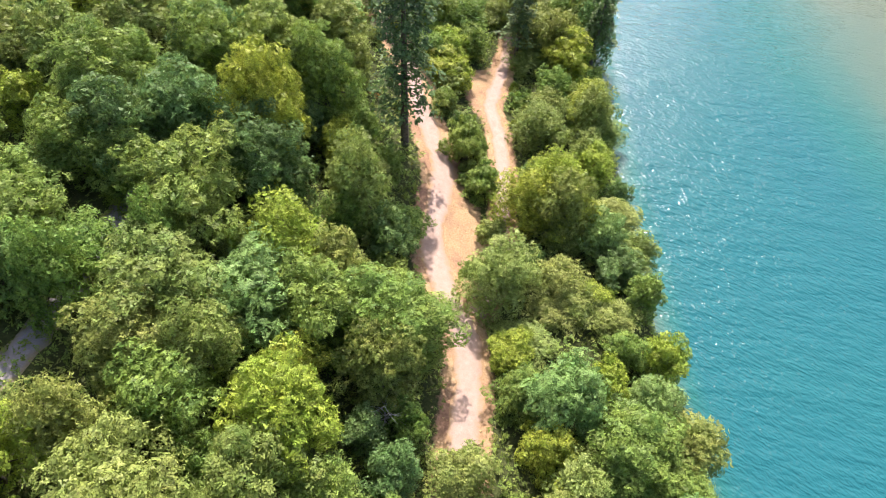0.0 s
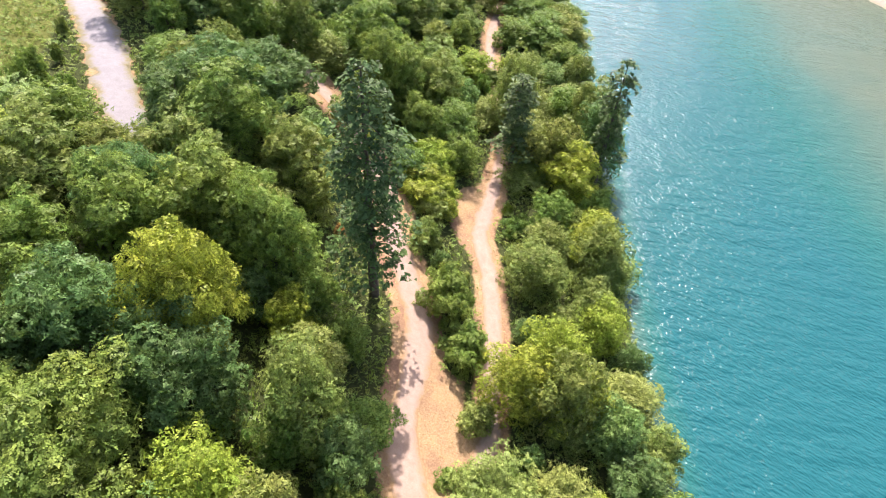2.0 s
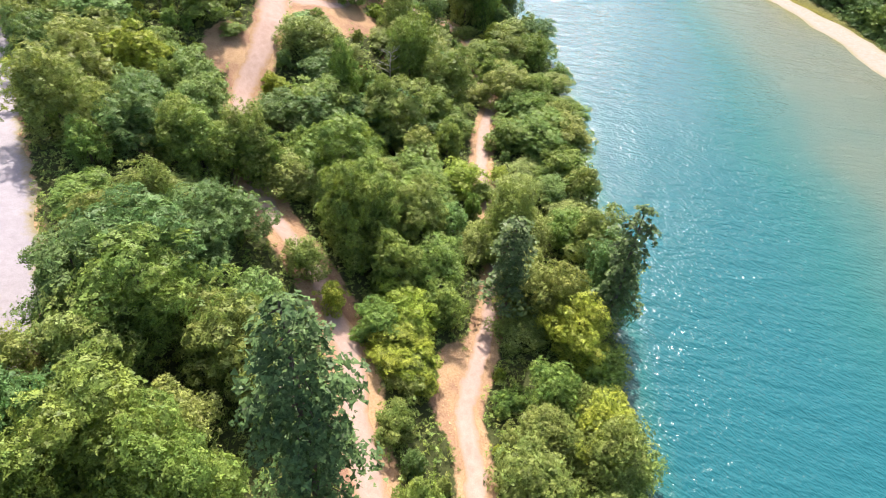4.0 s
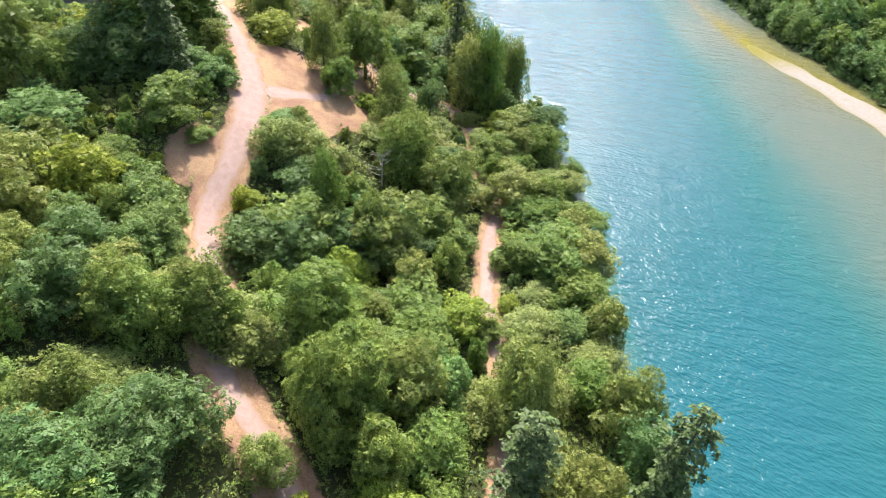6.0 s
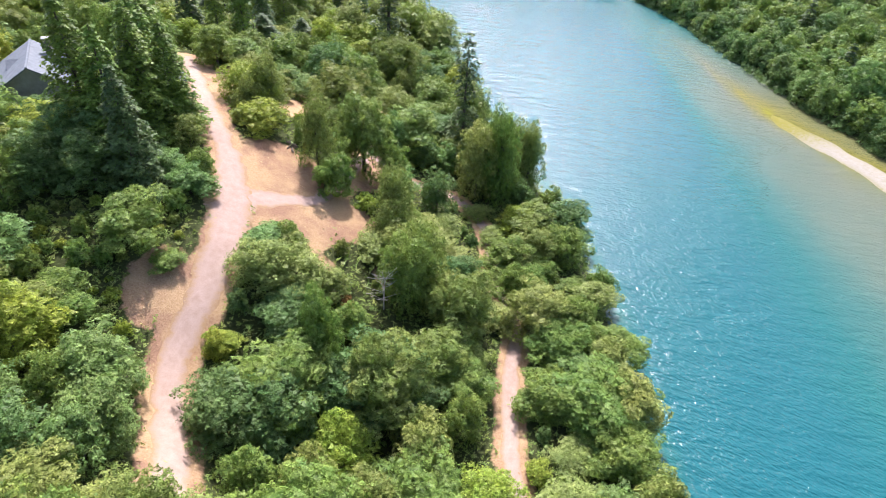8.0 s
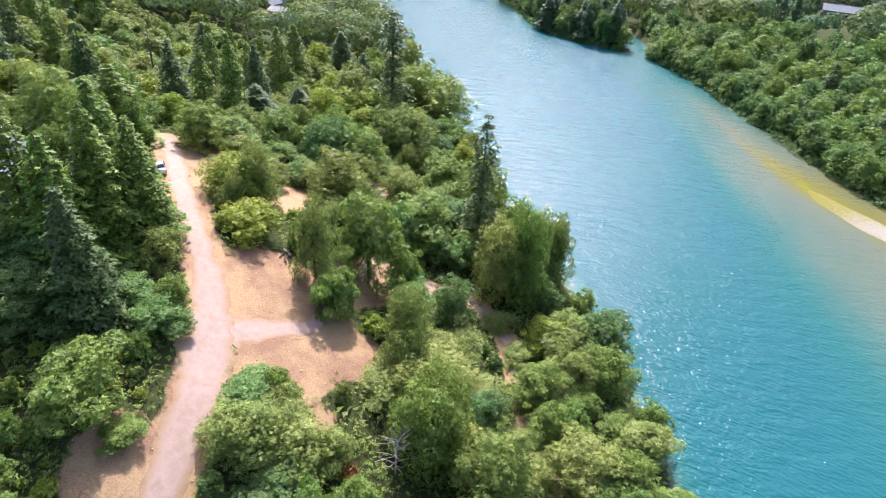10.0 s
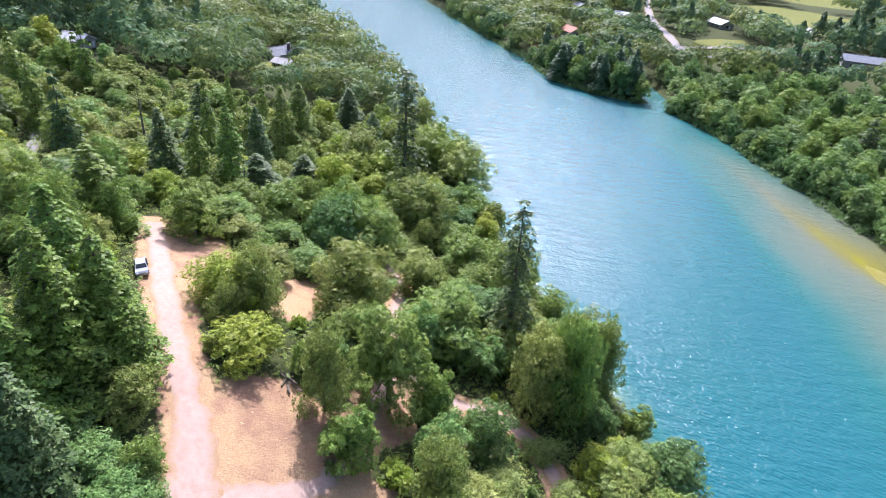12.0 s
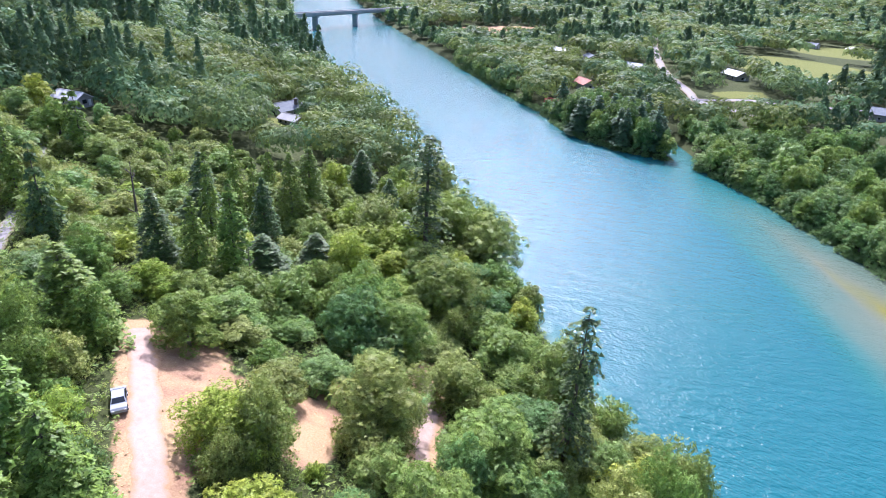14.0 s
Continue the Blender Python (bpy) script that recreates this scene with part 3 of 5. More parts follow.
STOCK = {}
for kind, seeds in (("maple", (1, 2, 3, 4, 5)), ("alder", (11, 12, 13, 14)), ("shrub", (21, 22)), ("fir", (31, 33, 35)), ("ragged_fir", (32, 34))):
    STOCK[kind] = [make_stock(kind, s, 1.0) for s in seeds]
STOCK["great_fir"] = [make_stock("great_fir", 36, 2.4)]
MIDSTOCK = {}
for kind, seeds in (("maple", (71, 72, 73)), ("alder", (74, 75)), ("shrub", (76,)), ("fir", (77, 79)), ("ragged_fir", (78,))):
    MIDSTOCK[kind] = [make_stock(kind, s, 0.5) for s in seeds]
FARSTOCK = {}
for kind, seeds in (("maple", (41, 42, 43)), ("alder", (51, 52)), ("shrub", (55,)), ("fir", (61, 63)), ("ragged_fir", (62,))):
    FARSTOCK[kind] = [make_stock(kind, s, 0.22) for s in seeds]

TREE_NAME = {"maple": "maple_tree", "alder": "alder_tree", "shrub": "round_shrub", "fir": "fir_tree", "ragged_fir": "fir_tree", "great_fir": "fir_tree"}
TREE_LABEL = {
    "maple": "broad maple tree with {} leaves on the wooded bank",
    "alder": "airy alder tree with {} fine leaves on the bank",
    "shrub": "rounded leafy shrub with {} leaves beside the path",
    "fir": "tall fir tree with tiered {} needle boughs",
    "great_fir": "towering fir tree with drooping {} boughs beside the track",
    "ragged_fir": "tall ragged fir tree with gaps between {} boughs",
}
SPECIES = ({}, {"maple": "cottonwood_tree", "alder": "birch_tree"}, {"maple": "willow_tree", "alder": "poplar_tree"}, {"maple": "ash_tree", "alder": "aspen_tree"})
SHADE = {"rust": "dry rust-brown", "green": "mid-green", "dark": "deep green", "yellow": "bright yellow-green", "olive": "olive green", "teal": "bluish green", "pale": "pale grey-green", "deep": "dark blue-green"}
made_trees = {}
placer = random.Random(5)


def plant(kind, tone, x, y, height, radius, far=0, group="trees of the wooded bank"):
    """One tree at x, y: an empty at its foot that carries trunk and crown."""
    shapes = (STOCK, MIDSTOCK, FARSTOCK, FARSTOCK)[far][kind]
    pick = placer.randrange(len(shapes))
    h, r, crown, trunk = shapes[pick]
    key = (kind, tone, pick, far)
    turn = placer.uniform(0, 360)
    m = pose(x, y, rough_ground(x, y), 0, 0, turn) @ Matrix.Diagonal((radius / r * placer.uniform(0.93, 1.07), radius / r * placer.uniform(0.93, 1.07), height / h, 1))
    if key in made_trees:
        return copy_thing(made_trees[key], m)
    tree = new(SPECIES[far].get(kind, TREE_NAME[kind]))
    tagged(tree, TREE_LABEL[kind].format(SHADE[tone]).replace(TREE_NAME[kind].split('_')[0], tree.name.split('_')[0], 1), "shrub" if kind == "shrub" else "tree", group)
    for nm, me in (("trunk", trunk), ("crown", crown)):
        o = new(nm, me)
        o.parent = tree
        if nm == "crown":
            o.material_slots[0].link = "OBJECT"
            o.material_slots[0].material = (NEEDLE if "fir" in kind else LEAF)[tone if "fir" not in kind or tone in NEEDLE else "dark"]
    tree.matrix_basis = m
    made_trees[key] = tree
    return tree


# x, y, height and crown radius of the trees along the near bank, by kind and leaf colour
PLANTED = []
PLANTED += [('maple', 'yellow', *row) for row in [
    (-13.2, 23.4, 13.2, 5.4), (-21.8, 58.6, 16.2, 5.1), (9.0, 38.0, 5.2, 3.6), (12.6, 25.8, 7.4, 3.4),
    (20.0, 86.7, 6.6, 3.5), (-14.1, 63.1, 8.1, 3.0), (5.6, 131.6, 5.7, 4.2), (-28.4, 146.4, 6.9, 3.6),
    (17.1, 194.9, 8.4, 4.9), (12.4, 193.5, 7.9, 4.9), (-28.6, 145.2, 6.9, 3.2), (13.5, 190.6, 11.0, 6.1),
    (-65.0, 237.6, 5.9, 3.5), (-61.9, 235.8, 5.5, 3.5), (-29.6, 278.3, 11.5, 8.0), (-27.7, 270.4, 10.8, 8.0),
    (-38.1, 265.0, 13.9, 5.5), (12.5, 137.0, 6.5, 2.8), (-10.0, 99.0, 7.0, 3.0),
]]
PLANTED += [('maple', 'green', *row) for row in [
    (-22.9, 23.5, 9.3, 4.6), (-9.0, 17.4, 10.2, 4.1), (-7.1, 36.0, 12.4, 6.3), (-4.4, 37.1, 10.5, 5.4),
    (-11.7, 35.3, 12.3, 4.4), (-25.9, 45.0, 12.1, 5.1), (-32.1, 46.7, 9.1, 3.7), (-33.1, 31.7, 12.1, 3.4),
    (-27.3, 38.3, 11.1, 3.9), (-38.7, 56.0, 13.3, 6.0), (-38.8, 48.2, 12.2, 4.7), (-12.0, 49.8, 8.3, 4.3),
    (-5.1, 54.2, 4.6, 4.0), (-5.7, 44.5, 7.3, 3.2), (20.6, 26.1, 8.5, 4.9), (24.1, 23.1, 7.3, 3.6),
    (9.6, 32.5, 5.3, 2.7), (-25.7, 88.0, 12.6, 6.1), (-38.5, 101.9, 11.3, 5.9), (-31.3, 114.8, 10.5, 6.0),
    (-9.4, 110.1, 15.6, 6.7), (-24.4, 73.3, 13.1, 4.8), (-30.2, 67.7, 13.1, 4.6), (-24.4, 70.5, 9.1, 4.0),
]]
PLANTED += [('maple', 'green', *row) for row in [
    (-17.3, 70.7, 14.8, 4.1), (20.7, 147.0, 7.6, 5.0), (23.6, 142.9, 7.1, 5.0), (17.5, 158.9, 8.3, 5.7),
    (20.4, 163.9, 7.7, 5.7), (23.7, 139.5, 8.5, 5.3), (-0.9, 123.9, 9.7, 6.2), (-3.9, 97.2, 7.3, 3.8),
    (-19.6, 142.1, 10.1, 6.2), (-15.4, 72.4, 8.1, 3.1), (-11.7, 67.3, 8.1, 2.9), (-7.1, 113.7, 12.3, 4.7),
    (-11.9, 121.6, 13.6, 5.7), (-1.3, 131.6, 7.4, 5.0), (-0.2, 151.9, 5.8, 3.6), (2.9, 150.0, 5.4, 3.6),
    (26.9, 175.6, 6.5, 4.5), (22.4, 174.9, 6.1, 4.5), (26.4, 159.8, 5.6, 3.9), (22.5, 160.1, 5.3, 3.9),
    (-16.3, 148.0, 14.7, 4.6), (0.3, 151.9, 7.1, 4.5), (2.7, 170.4, 6.6, 3.6), (-38.5, 172.5, 5.5, 3.5),
]]
PLANTED += [('maple', 'green', *row) for row in [
    (-45.8, 145.2, 5.1, 3.5), (-48.0, 148.0, 4.8, 3.5), (24.1, 149.3, 6.4, 4.1), (16.0, 150.8, 6.1, 3.5),
    (14.1, 147.9, 5.7, 3.5), (14.5, 172.8, 6.4, 4.5), (-37.6, 155.1, 5.0, 3.5), (-40.7, 133.5, 8.4, 4.7),
    (-46.6, 170.5, 5.7, 3.7), (-42.5, 157.6, 7.0, 4.3), (-23.9, 164.5, 5.3, 3.4), (-17.2, 195.4, 14.1, 5.5),
    (-10.1, 217.5, 11.8, 6.8), (-10.8, 195.0, 9.6, 5.1), (-9.1, 168.0, 9.3, 4.1), (14.4, 175.3, 6.1, 3.5),
    (16.3, 178.3, 5.7, 3.5), (10.3, 179.5, 6.4, 4.2), (-50.1, 233.2, 6.5, 4.5), (-53.3, 229.9, 6.1, 4.5),
    (-53.6, 223.8, 8.4, 3.8), (-26.9, 241.3, 13.6, 5.6), (-14.9, 269.4, 11.0, 6.3), (-43.2, 238.3, 9.8, 6.1),
]]
PLANTED += [('maple', 'green', *row) for row in [
    (0.5, 252.2, 9.5, 4.8), (9.0, 131.0, 8.0, 3.4), (10.8, 172.0, 6.0, 2.6), (-22.5, 119.0, 8.0, 3.0),
]]
PLANTED += [('alder', 'olive', *row) for row in [
    (-27.7, 19.0, 11.0, 3.4), (-10.3, 52.9, 16.0, 4.8), (16.6, 59.9, 12.7, 4.4), (22.2, 74.9, 7.0, 3.7),
    (19.2, 72.7, 6.6, 3.7), (17.5, 57.4, 7.6, 3.7), (18.4, 46.7, 6.6, 3.9), (3.0, 22.4, 9.5, 4.8),
    (19.9, 84.0, 9.1, 3.9), (23.1, 81.7, 8.5, 3.9), (15.0, 78.7, 6.4, 4.4), (19.2, 104.9, 11.0, 4.5),
    (16.0, 85.3, 5.3, 3.6), (-24.3, 118.8, 11.8, 4.4), (-31.3, 103.6, 8.2, 3.9), (-7.8, 130.8, 10.7, 4.4),
    (13.0, 121.0, 18.1, 4.3), (-23.3, 161.1, 9.6, 4.4), (-17.7, 159.1, 8.0, 4.1), (-9.7, 179.3, 15.5, 5.6),
    (16.6, 211.3, 17.2, 4.0), (-39.6, 200.6, 7.7, 4.2), (-38.4, 206.8, 7.2, 4.2), (-9.9, 174.5, 10.6, 4.0),
]]
PLANTED += [('alder', 'olive', *row) for row in [
    (-46.2, 187.6, 4.0, 3.6), (-39.0, 198.5, 8.6, 3.4), (-36.6, 203.0, 9.5, 3.6), (-24.5, 188.6, 10.6, 3.3),
    (-24.2, 252.8, 10.7, 5.3), (13.1, 209.2, 11.9, 4.7), (13.7, 213.9, 11.1, 4.7), (-1.7, 183.4, 8.8, 3.7),
    (-36.0, 294.9, 11.0, 7.1), (-15.1, 253.2, 9.7, 4.6), (-12.3, 231.3, 9.1, 3.9), (-9.6, 228.4, 8.5, 3.9),
    (13.5, 124.0, 8.5, 3.4),
]]
PLANTED += [('alder', 'pale', *row) for row in [
    (-23.1, 14.8, 12.0, 4.9), (23.8, 61.9, 4.9, 4.5), (7.7, 47.2, 10.7, 4.4), (15.3, 49.1, 6.1, 3.9),
    (14.8, 45.2, 5.7, 3.9), (22.2, 44.6, 7.4, 3.8), (10.2, 40.4, 8.4, 3.9), (15.1, 22.1, 7.4, 3.6),
    (15.2, 107.1, 10.1, 4.5), (15.3, 102.6, 9.5, 4.5), (-20.2, 77.4, 9.1, 3.8), (-17.0, 118.9, 10.5, 4.2),
    (8.5, 117.3, 10.4, 4.4), (-20.1, 117.6, 10.9, 4.4), (-21.2, 121.9, 10.2, 4.4), (-28.3, 106.2, 7.6, 3.9),
    (-32.1, 107.6, 7.1, 3.9), (-30.1, 119.1, 11.5, 4.1), (13.2, 116.6, 16.7, 4.3), (16.8, 118.9, 15.6, 4.3),
    (15.0, 132.0, 11.5, 4.9), (24.2, 127.0, 9.4, 4.3), (-25.4, 157.1, 8.9, 4.4), (-20.9, 157.3, 8.3, 4.4),
]]
PLANTED += [('alder', 'pale', *row) for row in [
    (-7.3, 174.2, 14.3, 5.6), (-4.1, 178.9, 13.4, 5.6), (-1.3, 164.0, 15.9, 4.6), (-12.2, 171.2, 9.7, 4.0),
    (-8.2, 170.8, 9.1, 4.0), (6.8, 164.7, 6.4, 4.2), (18.1, 140.6, 6.4, 3.7), (-63.0, 210.9, 13.9, 4.1),
    (-26.8, 248.2, 9.9, 5.3), (-21.4, 248.3, 9.3, 5.3), (5.0, 203.6, 21.3, 4.5), (-9.7, 176.7, 9.4, 4.9),
    (-2.2, 187.1, 8.1, 3.7), (-5.2, 184.8, 7.6, 3.7), (0.5, 175.5, 8.5, 4.7), (-10.0, 275.9, 7.3, 4.7),
    (-19.7, 253.0, 9.0, 4.6), (-17.2, 249.0, 8.4, 4.6), (-94.1, 262.9, 8.5, 4.3), (-15.6, 234.7, 9.6, 4.6),
    (9.5, 117.0, 9.0, 3.4), (8.0, 188.0, 7.0, 3.0), (5.5, 196.0, 7.0, 3.0), (-14.0, 103.0, 6.3, 2.5),
]]
PLANTED += [('maple', 'olive', *row) for row in [
    (-14.4, 17.0, 12.1, 4.7), (-26.3, 33.9, 10.2, 5.9), (-27.0, 28.2, 8.5, 4.9), (-21.0, 28.4, 11.1, 4.1),
    (-5.4, 31.2, 12.4, 4.3), (23.4, 85.8, 6.1, 3.5), (22.4, 89.2, 5.7, 3.5), (-7.3, 144.7, 15.2, 6.1),
    (16.0, 190.1, 9.2, 4.9), (15.3, 183.0, 8.5, 5.9), (-9.0, 144.0, 15.8, 4.2), (18.3, 160.9, 6.4, 4.5),
    (-43.0, 180.1, 8.2, 3.6), (-61.8, 239.3, 6.4, 3.5), (-21.8, 275.9, 12.5, 8.0), (-39.4, 218.2, 7.6, 4.6),
    (3.6, 224.2, 8.5, 5.6),
]]
PLANTED += [('alder', 'yellow', *row) for row in [
    (-16.9, 43.8, 11.4, 4.7), (15.7, 64.4, 11.7, 4.4), (12.3, 61.4, 10.9, 4.4), (22.7, 71.2, 7.6, 3.7),
    (19.4, 60.6, 7.0, 3.7), (15.7, 60.6, 6.6, 3.7), (20.1, 47.7, 6.3, 3.5), (23.5, 85.7, 9.9, 3.9),
    (-41.8, 204.7, 8.4, 4.2), (-39.2, 202.5, 9.5, 3.6), (9.3, 212.1, 12.9, 4.7), (-36.0, 287.8, 10.1, 7.1),
    (-29.8, 291.3, 9.5, 7.1), (-8.4, 232.2, 9.8, 3.9),
]]
PLANTED += [('maple', 'dark', *row) for row in [
    (-55.5, 171.0, 10.5, 5.4), (-51.5, 166.5, 9.0, 4.6), (-58.5, 165.5, 9.5, 4.6),
    (-21.2, 53.2, 15.4, 5.8), (-29.5, 55.0, 13.2, 5.9), (-34.9, 50.5, 12.2, 4.9), (-6.5, 25.1, 7.2, 2.9),
    (-28.7, 93.4, 11.6, 6.1), (-31.9, 88.1, 10.9, 6.1), (-25.5, 98.6, 12.3, 5.9), (-31.8, 72.3, 10.1, 4.4),
    (-8.9, 148.7, 10.1, 6.6), (-19.8, 138.2, 13.2, 6.9), (-25.0, 136.4, 7.3, 4.5), (-13.0, 143.8, 8.1, 5.5),
    (-3.9, 144.8, 7.2, 5.1), (-20.8, 151.7, 7.8, 5.1), (2.6, 174.0, 6.1, 3.6), (-0.5, 172.1, 5.7, 3.6),
    (22.6, 192.1, 7.7, 4.7), (-2.6, 226.0, 10.7, 6.7), (-32.3, 239.3, 12.6, 5.6), (-27.9, 235.7, 11.8, 5.6),
    (-12.7, 275.4, 10.2, 6.3), (-19.0, 274.4, 9.5, 6.3), (-7.6, 264.4, 9.6, 5.9), (-70.0, 184.0, 6.0, 3.6),
]]
PLANTED += [('shrub', 'green', *row) for row in [
    (5.5, 66.6, 5.8, 3.6), (3.0, 73.5, 6.2, 3.4), (12.8, 90.3, 3.2, 2.4), (4.2, 50.9, 2.8, 2.0),
    (-2.4, 26.9, 5.2, 2.2), (-20.5, 182.5, 6.2, 3.2),
]]
PLANTED += [('shrub', 'yellow', *row) for row in [
    (20.3, 35.2, 5.3, 3.0), (-1.1, 100.4, 5.4, 4.7), (-1.7, 95.4, 4.5, 5.0), (1.0, 92.9, 5.4, 4.2),
    (-14.8, 182.1, 2.7, 2.1),
]]
PLANTED += [('shrub', 'pale', *row) for row in [
    (6.9, 58.0, 3.3, 2.6),
]]
PLANTED += [('shrub', 'olive', *row) for row in [
    (0.3, 92.0, 4.4, 4.1), (-0.6, 84.4, 4.3, 3.1),
]]
PLANTED += [('fir', 'dark', *row) for row in [
    (-50.6, 182.5, 16.3, 4.2),
    (-46.1, 168.2, 18.5, 4.0), (-44.6, 266.1, 16.7, 5.5), (-72.3, 275.7, 14.8, 5.8), (-52.9, 257.5, 15.7, 5.8),
    (-59.6, 280.1, 20.5, 4.0), (-73.4, 280.8, 18.5, 4.2),
    (-33.8, 307.6, 18.5, 4.2), (-45.0, 332.2, 18.5, 5.4),
]]
PLANTED += [('fir', 'green', *row) for row in [
    (-49.3, 180.9, 21.2, 4.4), (-46.8, 185.7, 18.5, 4.0), (-57.9, 297.0, 20.5, 4.4),
    (-55.4, 307.2, 20.5, 5.0), (-66.6, 219.3, 16.5, 4.7),
]]
PLANTED += [('ragged_fir', 'dark', *row) for row in [
    (26.7, 104.1, 23.6, 5.0), (12.3, 104.7, 17.5, 4.6), (1.8, 221.8, 29.5, 5.6), (-23.0, 292.9, 30.6, 7.0),
]]
PLANTED += [('fir', 'green', *row) for row in [
    (-52.3, 188.2, 23.0, 4.6), (-56.0, 176.0, 25.0, 5.0), (-51.0, 174.5, 22.0, 4.6),
]]
PLANTED += [('great_fir', 'dark', *row) for row in [
    (-6.3, 72.7, 33.1, 7.0),
]]
PLANTED += [('shrub', 'rust', *row) for row in [
    (12.2, 117.8, 2.6, 1.8), (-11.8, 80.7, 3.0, 1.6), (-14.5, 158.0, 2.6, 1.5),
]]
PLANTED += [('maple', 'pale', *row) for row in [
    (25.7, 147.5, 8.3, 5.0), (14.6, 163.9, 9.0, 5.7), (3.0, 153.6, 6.3, 3.6), (25.2, 171.4, 7.0, 4.5),
    (24.2, 156.6, 6.1, 3.9), (-49.3, 144.7, 5.5, 3.5), (17.6, 147.7, 6.6, 3.5), (12.8, 178.5, 6.6, 3.5),
    (-48.8, 228.8, 7.0, 4.5),
]]
PLANTED += [('alder', 'green', *row) for row in [
    (2.6, 109.1, 8.4, 4.7), (26.2, 82.3, 6.6, 3.5), (-29.9, 115.0, 10.6, 4.1), (-26.4, 117.3, 9.9, 4.1),
    (-4.3, 167.6, 14.6, 4.6), (-5.9, 163.2, 13.7, 4.6), (-67.0, 209.7, 12.8, 4.1), (-63.9, 206.9, 12.0, 4.1),
    (9.5, 203.8, 19.6, 4.5), (7.1, 207.7, 18.4, 4.5), (-5.5, 277.5, 6.7, 4.7), (-9.1, 280.5, 6.3, 4.7),
    (-94.3, 267.3, 7.8, 4.3), (-98.0, 264.9, 7.3, 4.3), (-63.3, 218.2, 9.3, 2.9), (-3.7, 240.2, 8.5, 4.9),
]]
PLANTED += [('alder', 'dark', *row) for row in [
    (27.1, 108.6, 14.7, 4.5),
]]
PLANTED += [('maple', 'teal', *row) for row in [
    (-38.0, 136.0, 9.6, 5.2), (-35.1, 126.8, 7.4, 3.5), (-41.8, 171.4, 5.1, 3.5), (-39.1, 169.0, 4.8, 3.5),
    (-35.2, 130.6, 8.4, 4.2), (-43.9, 173.0, 5.2, 3.7), (-47.5, 174.1, 4.9, 3.7), (-37.7, 169.8, 8.1, 3.8),
    (-47.5, 186.9, 7.2, 3.5), (-27.0, 166.0, 4.9, 3.4), (-26.8, 162.5, 4.6, 3.4), (-24.7, 222.4, 10.3, 5.9),
    (-26.0, 200.8, 7.5, 4.3), (-34.4, 225.2, 7.6, 4.5),
]]
standing = []
for kind, tone, x, y, h, r in PLANTED:
    plant(kind, tone, x, y, h, r)
    standing.append((x, y, r))


def clear_of(x, y, r, slack):
    return all((x - a) ** 2 + (y - b) ** 2 > (slack * (r + c)) ** 2 for a, b, c in standing)


TONES = ["green"] * 6 + ["dark"] * 2 + ["olive"] * 3 + ["yellow", "teal", "teal", "pale", "pale"]
fill = random.Random(21)


def by_house(x, y, reach=28):
    """In the yard of a house, or in the opening on its river side."""
    for a, b, c in HOUSES + FAR_HOUSES + GLADES:
        ux, uy = -18 - a, 152 - b
        n = math.hypot(ux, uy)
        t = min(reach if c > 3 else 22, max(0, ((x - a) * ux + (y - b) * uy) / n))
        if math.hypot(x - a - ux / n * t, y - b - uy / n * t) < c + 1:
            return True
    return False


ROAD_XS = sorted((p.y, p.x) for p in ROAD)
FAR_HOUSES = [(168, 574, 9), (337, 808, 10), (366, 780, 10), (206, 464, 12), (66, 675, 9), (85, 640, 8), (64, 547, 9), (41, 500, 9), (108, 600, 8), (215, 560, 9)]
LANES = [smooth_line([(190, 833), (172, 775), (159, 728), (140, 653), (128, 598), (124, 563), (123, 533), (120, 504), (130, 484), (140, 467)], 4), smooth_line([(120, 506), (149, 502), (171, 490), (240, 488), (320, 520)], 4)]
_lane = np.array([(p.x, p.y) for line in LANES for p in line])


def far_lane(x, y):
    return float(np.min(np.hypot(_lane[:, 0] - x, _lane[:, 1] - y)))


GLADES = [(-104, 262, 3), (-126, 306, 3)]  # where the road lies open
HOUSES = [(-77.5, 198, 9), (-147, 357, 6), (-93, 424, 8), (-86, 408, 7)]
